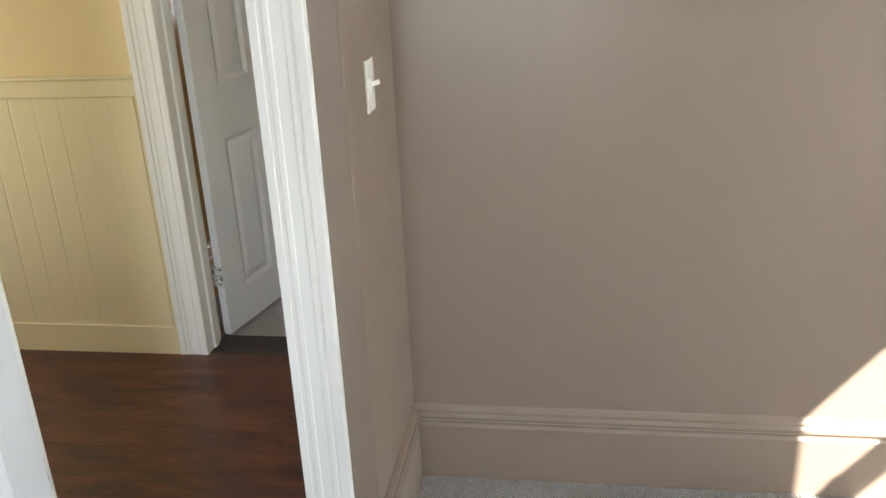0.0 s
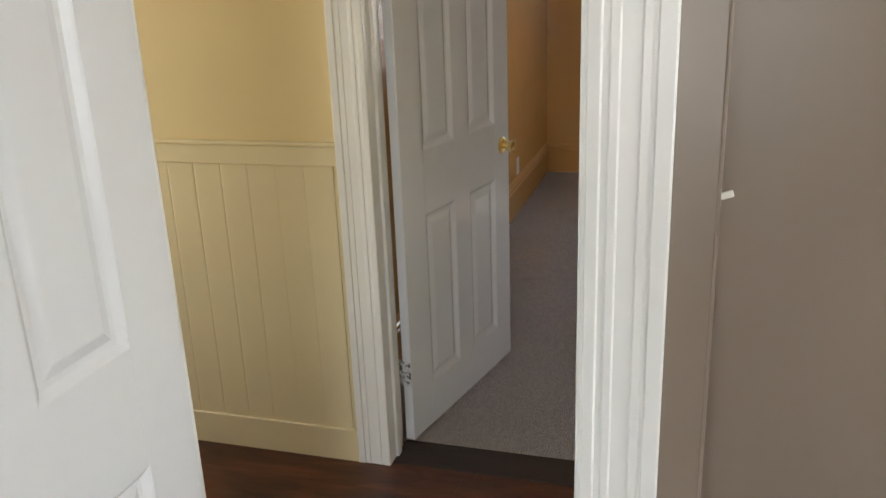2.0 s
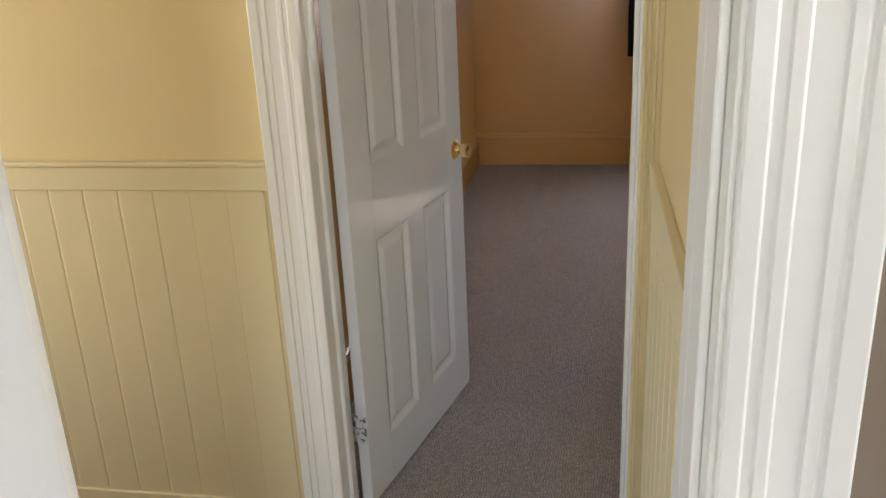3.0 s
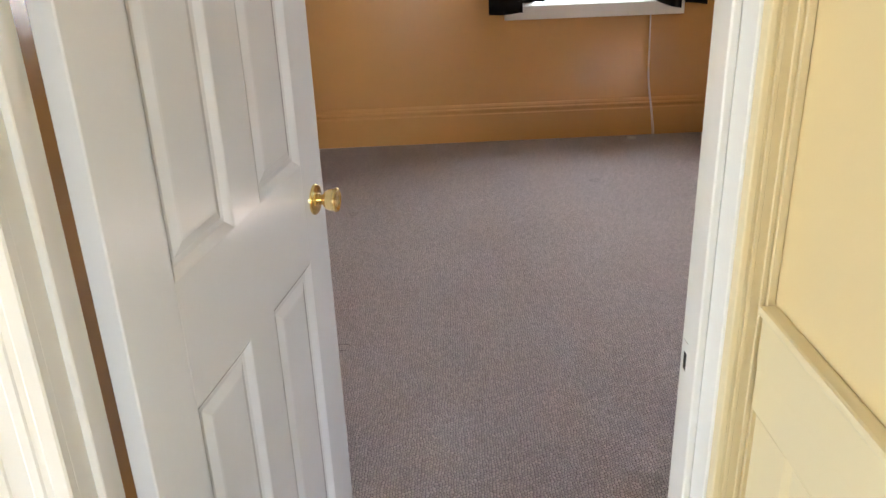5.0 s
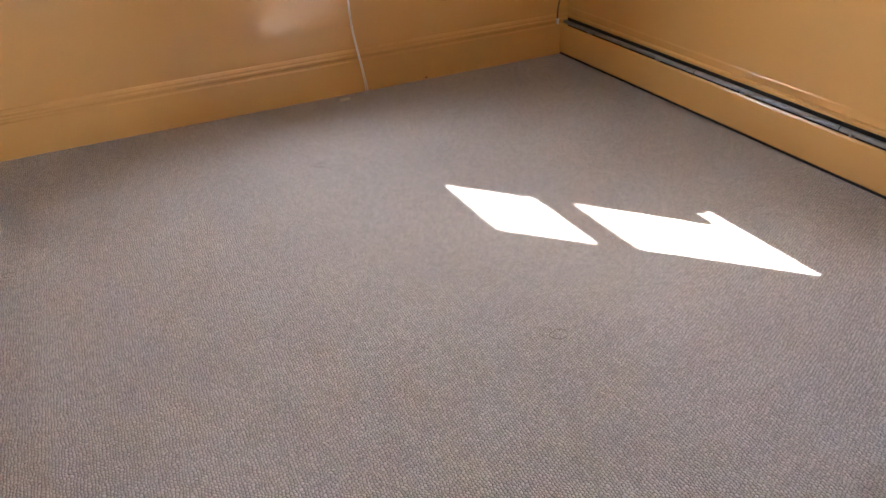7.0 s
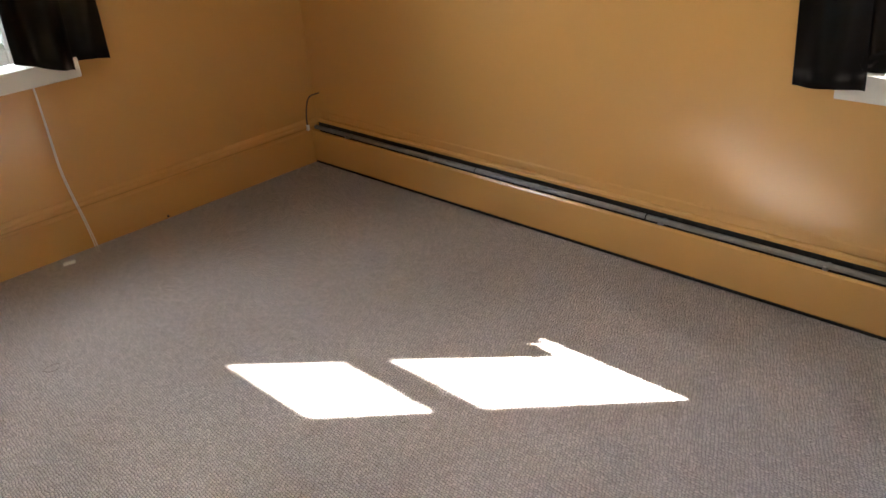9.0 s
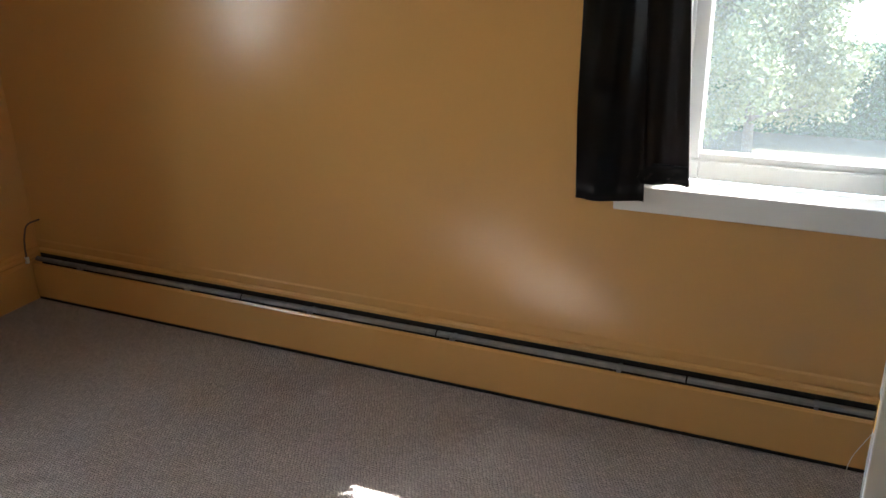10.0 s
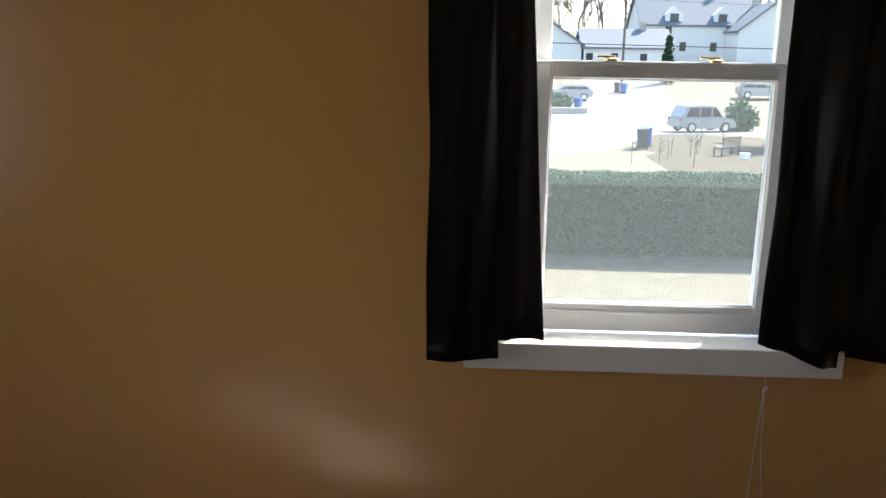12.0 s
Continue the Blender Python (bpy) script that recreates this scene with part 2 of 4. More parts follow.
def structure(ob, label="", category=""):
    return tagged(ob, label, category, kind="structure")


def lathe_post(x, y):
    return tube(bmesh.new(), [(x, y, 0.0), (x, y, 2.55)], 0.0042, 10)


# ---- plan ----
CEIL = 2.55
AX0, AX1, AY0 = -1.3, 3.30, -5.2      # first room
WA0, WA1 = -1.18, -1.06               # wall with the first door
NOOK_Y = -0.70                        # wall of the nook beside the hall
HALL_X = 0.746                        # side wall of the hall
CORNER_X = 0.896
HALL_LEFT = -2.0
WB0, WB1 = 0.0, 0.118                 # wall with the second door
BX0, BX1, BY1 = -0.285, 3.265, 4.427   # second room
OA0, OA1 = -0.065, 0.712              # door openings
OB0, OB1 = -0.066, 0.698
OC0, OC1 = 1.935, 2.715
DOOR_H = 2.05
W1_Y, W2_X, WA_Y = 1.140, 1.495, -1.96
WIN_HALF, WIN_LO, WIN_HI = 0.40, 0.80, 2.24
OUT = 0.20                            # thickness of the outer walls


# ---- walls, floors, ceilings ----
def wall(name, label, material, *pairs):
    return structure(obj_of(name, boxes(*pairs), material), label, "wall")


# the wall with the first door: both faces painted, so two skins back to back
mid_a = (WA0 + WA1) / 2
wall("wall_first_door", "taupe painted wall with a white cased doorway", taupe,
     ((AX0, WA0, 0), (OA0 - 0.02, mid_a, CEIL)), ((OA1 + 0.02, WA0, 0), (CORNER_X, mid_a, CEIL)), ((OA0 - 0.02, WA0, DOOR_H + 0.02), (OA1 + 0.02, mid_a, CEIL)))
wall("wall_hall_south", "yellow painted hall wall around the first doorway", yellow,
     ((HALL_LEFT, mid_a, 0), (OA0 - 0.02, WA1, CEIL)), ((OA1 + 0.02, mid_a, 0), (HALL_X, WA1, CEIL)), ((OA0 - 0.02, mid_a, DOOR_H + 0.02), (OA1 + 0.02, WA1, CEIL)))
hx = (HALL_X + CORNER_X) / 2
wall("wall_nook_side", "taupe painted side wall of the nook with a light switch", taupe, ((hx, mid_a, 0), (CORNER_X, NOOK_Y + 0.05, CEIL)))
wall("wall_hall_east", "yellow painted hall side wall above wainscot", yellow, ((HALL_X, mid_a, 0), (hx, WB0 + 0.05, CEIL)))
wall("wall_nook", "taupe painted wall with a moulded baseboard", taupe, ((CORNER_X, NOOK_Y, 0), (AX1, NOOK_Y + 0.1, CEIL)))
mid_b = 0.06
wall("wall_hall_north", "yellow painted hall wall with wainscot beside the second doorway", yellow,
     ((HALL_LEFT, WB0, 0), (OB0 - 0.02, mid_b, CEIL)), ((OB1 + 0.02, WB0 + 0.05, 0), (HALL_X + 0.02, mid_b, CEIL)), ((OB0 - 0.02, WB0, DOOR_H + 0.02), (OB1 + 0.02, mid_b, CEIL)),
     ((OB1 + 0.02, WB0, 0), (HALL_X, WB0 + 0.05, CEIL)))
wall("wall_room_south", "tan painted wall around two doorways", tan,
     ((BX0, mid_b, 0), (OB0 - 0.02, WB1, CEIL)), ((OB1 + 0.02, mid_b, 0), (OC0 - 0.02, WB1, CEIL)), ((OC1 + 0.02, mid_b, 0), (BX1, WB1, CEIL)),
     ((OB0 - 0.02, mid_b, DOOR_H + 0.02), (OB1 + 0.02, WB1, CEIL)), ((OC0 - 0.02, mid_b, DOOR_H + 0.02), (OC1 + 0.02, WB1, CEIL)))
wall("wall_room_west", "tan painted glossy wall", tan, ((BX0 - 0.1, mid_b, 0), (BX0, BY1 + OUT, CEIL)))
wall("wall_room_north", "tan painted glossy wall under a curtained window", tan,
     ((BX0, BY1, 0), (W2_X - WIN_HALF, BY1 + OUT, CEIL)), ((W2_X + WIN_HALF, BY1, 0), (BX1 + OUT, BY1 + OUT, CEIL)),
     ((W2_X - WIN_HALF, BY1, 0), (W2_X + WIN_HALF, BY1 + OUT, WIN_LO)), ((W2_X - WIN_HALF, BY1, WIN_HI), (W2_X + WIN_HALF, BY1 + OUT, CEIL)))
wall("wall_room_east", "tan painted glossy wall with a curtained window and baseboard heater", tan,
     ((BX1, NOOK_Y + 0.1, 0), (BX1 + OUT, W1_Y - WIN_HALF, CEIL)), ((BX1, W1_Y + WIN_HALF, 0), (BX1 + OUT, BY1, CEIL)),
     ((BX1, W1_Y - WIN_HALF, 0), (BX1 + OUT, W1_Y + WIN_HALF, WIN_LO)), ((BX1, W1_Y - WIN_HALF, WIN_HI), (BX1 + OUT, W1_Y + WIN_HALF, CEIL)))
wall("wall_first_room_east", "taupe painted wall with a sunlit window", taupe,
     ((AX1, AY0, 0), (AX1 + OUT, WA_Y - WIN_HALF, CEIL)), ((AX1, WA_Y + WIN_HALF, 0), (AX1 + OUT, NOOK_Y + 0.1, CEIL)),
     ((AX1, WA_Y - WIN_HALF, 0), (AX1 + OUT, WA_Y + WIN_HALF, WIN_LO)), ((AX1, WA_Y - WIN_HALF, WIN_HI), (AX1 + OUT, WA_Y + WIN_HALF, CEIL)))
# unseen wall whose opening is added to hold a fill lamp
wall("wall_first_room_south", "taupe painted wall with an added opening for fill light", taupe,
     ((AX0 - 0.1, AY0 - OUT, 0), (0.4, AY0, CEIL)), ((1.3, AY0 - OUT, 0), (AX1 + OUT, AY0, CEIL)), ((0.4, AY0 - OUT, 0), (1.3, AY0, WIN_LO)), ((0.4, AY0 - OUT, WIN_HI), (1.3, AY0, CEIL)))
wall("wall_first_room_west", "taupe painted wall", taupe, ((AX0 - 0.1, AY0, 0), (AX0, WA0, CEIL)))
# unseen end wall; its opening is added to brighten the hall
wall("wall_hall_west", "yellow painted hall end wall with an added opening for fill light", yellow,
     ((HALL_LEFT - 0.1, WA0, 0), (HALL_LEFT, WB1, 0.6)), ((HALL_LEFT - 0.1, WA0, 2.3), (HALL_LEFT, WB1, CEIL)), ((HALL_LEFT - 0.1, WA0, 0.6), (HALL_LEFT, -1.0, 2.3)), ((HALL_LEFT - 0.1, -0.1, 0.6), (HALL_LEFT, WB1, 2.3)))
wall("wall_closet", "plain painted closet walls behind the open door", tan,
     ((OC0 - 0.1, NOOK_Y + 0.1, 0), (OC0 - 0.02, mid_b, CEIL)), ((OC1 + 0.02, NOOK_Y + 0.1, 0), (OC1 + 0.1, mid_b, CEIL)))
structure(obj_of("ceiling", boxes(((HALL_LEFT - 0.1, AY0 - OUT, CEIL), (AX1 + OUT, BY1 + OUT, CEIL + 0.15))), ceiling_paint), "plain white ceiling", "ceiling")
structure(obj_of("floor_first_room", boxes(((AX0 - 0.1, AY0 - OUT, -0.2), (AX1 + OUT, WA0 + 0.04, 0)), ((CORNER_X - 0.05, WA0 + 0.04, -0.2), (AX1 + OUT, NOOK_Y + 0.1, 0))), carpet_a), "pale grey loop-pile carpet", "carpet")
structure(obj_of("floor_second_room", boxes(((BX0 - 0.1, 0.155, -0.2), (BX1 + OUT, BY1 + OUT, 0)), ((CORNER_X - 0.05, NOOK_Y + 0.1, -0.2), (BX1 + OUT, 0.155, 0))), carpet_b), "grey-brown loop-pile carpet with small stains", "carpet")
hall_floor = structure(obj_of("floor_hall", boxes(((HALL_LEFT, WA0 + 0.04, -0.2), (CORNER_X - 0.05, 0.155, -0.008))), threshold_wood), "dark red-brown wood plank hall floor", "floor")


# the storey below, plain and closed
structure(obj_of("house_lower_storey", boxes(((AX0 - 0.1, AY0 - OUT, -3.0), (AX1 + OUT, BY1 + OUT, -0.205)), ((HALL_LEFT - 0.1, WA0, -3.0), (AX0 - 0.105, WB1, -0.205))), white_trim), "plain white lower storey of the house", "house wall")
structure(obj_of("trim", lathe_post(CORNER_X - 0.0035, WA0 + 0.0035), taupe), "rounded painted corner bead", "trim")

# ---- trim ----
BASE_PROFILE = [(0, 0), (0.018, 0), (0.018, 0.178), (0.012, 0.186), (0.012, 0.196), (0.022, 0.204), (0.022, 0.214), (0.014, 0.222), (0.014, 0.230), (0.006, 0.242), (0, 0.245)]


def baseboard(label, material, start, along, out, length):
    bm = extrude(bmesh.new(), BASE_PROFILE, start, out, (0, 0, 1), along, length)
    return structure(obj_of("baseboard", bm, material), label, "baseboard")


baseboard("taupe painted moulded baseboard", taupe, (CORNER_X, NOOK_Y, 0), (1, 0, 0), (0, -1, 0), AX1 - CORNER_X)
baseboard("taupe painted moulded baseboard", taupe, (CORNER_X, WA0, 0), (0, 1, 0), (1, 0, 0), NOOK_Y - WA0 - 0.024)
baseboard("tan painted moulded baseboard", tan, (BX0, BY1, 0), (1, 0, 0), (0, -1, 0), BX1 - BX0)
baseboard("tan painted moulded baseboard", tan, (BX0, WB1 + 0.02, 0), (0, 1, 0), (1, 0, 0), BY1 - WB1 - 0.044)
baseboard("tan painted moulded baseboard", tan, (OB1 + 0.13, WB1, 0), (1, 0, 0), (0, 1, 0), OC0 - OB1 - 0.26)

CASING = [(0, 0), (0, 0.0165), (0.003, 0.019), (0.020, 0.0195), (0.023, 0.0175), (0.032, 0.0175), (0.035, 0.0195), (0.046, 0.0195), (0.049, 0.0175), (0.076, 0.0175), (0.079, 0.0195), (0.090, 0.0195), (0.093, 0.0180), (0.097, 0.0180), (0.100, 0.0215), (0.122, 0.022), (0.125, 0.020), (0.125, 0)]


def casing(name, x, y, side, out, width=0.125, top=DOOR_H, material=None):
    """An upright moulded casing: side is the way from the opening outwards, out the way off the wall."""
    k = width / 0.125
    bm = extrude(bmesh.new(), [(u * k, v) for u, v in CASING], (x, y, 0), (side, 0, 0), (0, out, 0), (0, 0, 1), top)
    return structure(obj_of(name, bm, material or white_trim), "yellow painted moulded door casing" if material else "white gloss moulded door casing", "trim")


def head_casing(x0, x1, y, out, top=DOOR_H):
    bm = extrude(bmesh.new(), CASING, (x0, y, top), (0, 0, 1), (0, out, 0), (1, 0, 0), x1 - x0)
    return structure(obj_of("trim", bm, white_trim), "white gloss moulded head casing", "trim")


def jambs(x0, x1, y0, y1, stop_y, deep=0.034, proud=0.011):
    """Side and head linings of a doorway with a stop strip."""
    for lo, hi in (((x0 - 0.02, y0, 0), (x0, y1, DOOR_H)), ((x1, y0, 0), (x1 + 0.02, y1, DOOR_H)), ((x0 - 0.02, y0, DOOR_H), (x1 + 0.02, y1, DOOR_H + 0.02))):
        structure(obj_of("trim", one_box(lo, hi, 0.0015, 1), white_trim), "white gloss door jamb", "trim")
    for lo, hi in (((x0, stop_y, 0), (x0 + proud, stop_y + deep, DOOR_H - proud)), ((x1 - proud, stop_y, 0), (x1, stop_y + deep, DOOR_H - proud)), ((x0, stop_y, DOOR_H - proud), (x1, stop_y + deep, DOOR_H))):
        structure(obj_of("trim", one_box(lo, hi, 0.002, 1), white_trim), "white door stop strip", "trim")


jambs(OA0, OA1, WA0 - 0.001, WA1 + 0.001, WA0 + 0.042, 0.079, 0.010)
casing("trim", OA1 + 0.005, WA0, 1, -1, 0.116)
casing("trim", OA0 - 0.004, WA0, -1, -1)
head_casing(OA0 - 0.129, OA1 + 0.129, WA0, -1)
structure(obj_of("trim", one_box((OA1 - 0.010, WA1 + 0.002, 0), (HALL_X - 0.001, WA1 + 0.068, DOOR_H), 0.003, 2), white_trim), "white gloss corner board beside the first doorway", "trim")
casing("trim", OA0 - 0.004, WA1, -1, 1)
head_casing(OA0 - 0.129, OA1 - 0.010, WA1, 1)
jambs(OB0, OB1, WB0 - 0.001, WB1 + 0.001, WB1 - 0.078)
casing("trim", OB0, WB0, -1, -1, 0.113)
casing("trim", OB1 + 0.004, WB0, 1, -1, HALL_X - OB1 - 0.004, material=yellow_board)
head_casing(OB0 - 0.113, HALL_X, WB0, -1)
casing("trim", OB1 + 0.004, WB1, 1, 1)
casing("trim", OB0 - 0.022, WB1, -1, 1, 0.11)
head_casing(OB0 - 0.129, OB1 + 0.129, WB1, 1)
jambs(OC0, OC1, mid_b, WB1 + 0.001, mid_b + 0.005)
casing("trim", OC1 + 0.004, WB1, 1, 1)
casing("trim", OC0 - 0.004, WB1, -1, 1)
head_casing(OC0 - 0.129, OC1 + 0.129, WB1, 1)


# ---- six-panel doors ----
def panel_mesh(w, h, thick):
    """A raised door panel with a sloped moulding, alike on both faces."""
    bm = bmesh.new()
    rings = [(0.0, 0.0), (0.004, 0.0015), (0.016, 0.0095), (0.026, 0.0105), (0.046, 0.0045), (0.052, 0.004)]
    for s in (1, -1):
        prev = None
        for inset, depth in rings:
            y = s * (thick / 2 - depth)
            loop = [bm.verts.new((x, y, z)) for x, z in ((inset, inset), (w - inset, inset), (w - inset, h - inset), (inset, h - inset))]
            if prev:
                for k in range(4):
                    bm.faces.new((prev[k], prev[(k + 1) % 4], loop[(k + 1) % 4], loop[k]))
            prev = loop
        bm.faces.new(prev)
    bmesh.ops.recalc_face_normals(bm, faces=bm.faces)
    return bm


def knob_on(door, x, z, face, body=True):
    """A brass tulip knob with its rose; face is +1 or -1 along y."""
    turn = pose(x, face * 0.0175, z, -90 * face, 0, 0)
    bm = lathe(bmesh.new(), [(0.0335, 0.0), (0.0335, 0.003), (0.030, 0.007), (0.022, 0.009), (0.014, 0.010), (0.012, 0.012)], turn)
    rose = smooth(part("rose", bm, brass, door, "polished brass rose"), 35)
    bm = lathe(bmesh.new(), [(0.011, 0.008), (0.0105, 0.017), (0.012, 0.020), (0.018, 0.024), (0.0225, 0.031), (0.0240, 0.040), (0.0250, 0.047), (0.0240, 0.049)], turn)
    knob = smooth(part("knob", bm, pale_brass, door, "satin brass tulip door knob"), 35)
    bm = lathe(bmesh.new(), [(0.0262, 0.0475), (0.0262, 0.0505), (0.024, 0.0525), (0.019, 0.0515), (0.016, 0.0495), (0.011, 0.0505), (0.003, 0.051)], turn)
    smooth(part("knob_cap", bm, brass, knob, "polished brass knob cap"), 35)
    return rose


def six_panel_door(name, label, at, rz, width, stile, mid, knob_z, hinge_side, knobs=(1, -1), thick=0.035, gap=0.012, hinge_zs=(0.27, 1.78), lead=0.0):
    """A moulded six-panel leaf. Local x runs from the hinge edge to the free edge, y across its thickness."""
    door = empty(name, at, rz)
    tagged(door, label, "door")
    near = stile + lead
    pw = (width - near - stile - mid) / 2
    xs = (near, near + pw + mid)
    zs = ((0.174, 0.812), (1.028, 1.675), (1.79, 1.925))
    t = thick / 2
    top = 2.03
    bm = one_box((0, -t, gap), (near, t, top), 0.002, 1)
    part("stile", bm, door_white, door)
    part("stile", one_box((width - stile, -t, gap), (width, t, top), 0.002, 1), door_white, door)
    part("mullion", one_box((xs[0] + pw, -t + 0.0004, zs[0][0]), (xs[1], t - 0.0004, zs[2][1])), door_white, door)
    for lo, hi in ((gap, zs[0][0]), (zs[0][1], zs[1][0]), (zs[1][1], zs[2][0]), (zs[2][1], top)):
        part("rail", one_box((near - 0.0005, -t + 0.0002, lo), (width - stile + 0.0005, t - 0.0002, hi)), door_white, door)
    for z0, z1 in zs:
        first = None
        for x in xs:
            if first is None:
                first = part("panel", panel_mesh(pw, z1 - z0, thick), door_white, door)
                first.matrix_basis = pose(x, 0, z0)
            else:
                shared("panel", first, pose(x, 0, z0), door)
    for s in knobs:
        knob_on(door, width - 0.062, knob_z, s)
    part("latch_plate", one_box((width - 0.0005, -0.012, knob_z - 0.029), (width + 0.0015, 0.012, knob_z + 0.029), 0.001, 1), brass, door, "small brass latch plate")
    for z in hinge_zs:
        h = part("hinge", one_box((-0.002, -0.016, z - 0.045), (0.0, 0.016, z + 0.045)), hinge_metal, door, "paint-splashed steel hinge")
        bm = bmesh.new()
        for k in range(5):
            lathe(bm, [(0.0062, 0), (0.0062, 0.0165)], pose(-0.006, hinge_side * (t + 0.003), z - 0.044 + k * 0.0178), 10)
        lathe(bm, [(0.004, 0), (0.0075, 0.001), (0.0075, 0.004), (0.003, 0.007)], pose(-0.006, hinge_side * (t + 0.003), z + 0.0445), 10)
        smooth(part("hinge_barrel", bm, hinge_metal, h), 35)
    return door


ang_b = math.degrees(math.atan2(0.771, 0.175))
ub = Vector((math.cos(radians(ang_b)), math.sin(radians(ang_b))))
nb = Vector((-ub.y, ub.x))
six_panel_door("door_2", "white glossy six-panel door standing open into the carpeted room", (-0.028 - ub.x * 0.012 + nb.x * 0.0175, 0.152 - ub.y * 0.012 + nb.y * 0.0175, 0), ang_b, 0.815, 0.128, 0.114, 0.932, 1, lead=0.016)
six_panel_door("door_1", "white glossy six-panel door standing wide open beside its casing", (-0.012, -1.150, 0), -90, 0.775, 0.135, 0.098, 0.925, -1)
six_panel_door("door_3", "white six-panel closet door standing open in the shade", (1.958, 0.215, 0), 90, 0.785, 0.115, 0.10, 0.925, -1)


def strike(x, y, z, out):
    p = empty("strike_plate", (x, y, z))
    tagged(p, "white overpainted strike plate with a black patch standing in for the shaded latch hole", "strike plate")
    part("plate", boxes(((0, -0.011, -0.028), (out * 0.0015, 0.011, -0.013)), ((0, -0.011, 0.013), (out * 0.0015, 0.011, 0.028)), ((0, -0.011, -0.013), (out * 0.0015, -0.006, 0.013)), ((0, 0.006, -0.013), (out * 0.0015, 0.011, 0.013))), white_trim, p)
    # flat black patch gives the hole its shade by colour
    part("latch_hole", one_box((0, -0.006, -0.013), (out * 0.0008, 0.006, 0.013)), black, p, "black patch standing in for the shaded latch hole")


strike(OA1, WA0 + 0.020, 0.942, -1)
strike(OB1, WB1 - 0.013, 0.962, -1)


# ---- switch and outlet ----
def wall_plate(name, label, m, toggle):
    p = empty(name)
    p.matrix_basis = m
    tagged(p, label, "switch" if toggle else "outlet")
    part("plate", one_box((-0.035, -0.006, -0.058), (0.035, 0, 0.058), 0.003, 2), plastic, p)
    if toggle:
        part("toggle_frame", one_box((-0.007, -0.008, -0.014), (0.007, -0.006, 0.014), 0.0008, 1), plastic, p)
        lever = part("toggle", one_box((-0.0045, -0.020, -0.005), (0.0045, 0.0, 0.005), 0.001, 1), plastic, p)
        lever.matrix_basis = pose(0, -0.007, 0.002, -18)
    else:
        for z in (-0.022, 0.022):
            part("socket", one_box((-0.017, -0.008, z - 0.014), (0.017, -0.006, z + 0.014), 0.002, 1), plastic, p)
            # the slots are thin black boxes, their shade put into the colour
            part("slot", boxes(((-0.009, -0.0086, z - 0.006), (-0.006, -0.008, z + 0.006)), ((0.006, -0.0086, z - 0.006), (0.009, -0.008, z + 0.006))), black, p)
    for z in (-0.042, 0.042) if toggle else (0.0,):
        part("screw", lathe(bmesh.new(), [(0.003, 0), (0.003, 0.0008), (0.001, 0.001)], pose(0, -0.006, z, 90), 8), plastic, p)
    return p


wall_plate("light_switch", "ivory toggle light switch on the taupe wall", pose(CORNER_X, -0.978, 1.233, 0, 0, 90), True)
wall_plate("wall_outlet", "ivory duplex outlet above the tan baseboard", pose(BX0, 3.22, 0.315, 0, 0, 90), False)


# ---- windows ----
GLASS_HALF = 0.318


def rect_frame(bm, x0, x1, z0, z1, y0, y1, side, bottom, top, bevel=0.003):
    box(bm, (x0, y0, z0), (x0 + side, y1, z1), bevel, 1)
    box(bm, (x1 - side, y0, z0), (x1, y1, z1), bevel, 1)
    box(bm, (x0 + side, y0, z0), (x1 - side, y1, z0 + bottom), bevel, 1)
    box(bm, (x0 + side, y0, z1 - top), (x1 - side, y1, z1), bevel, 1)
    return bm


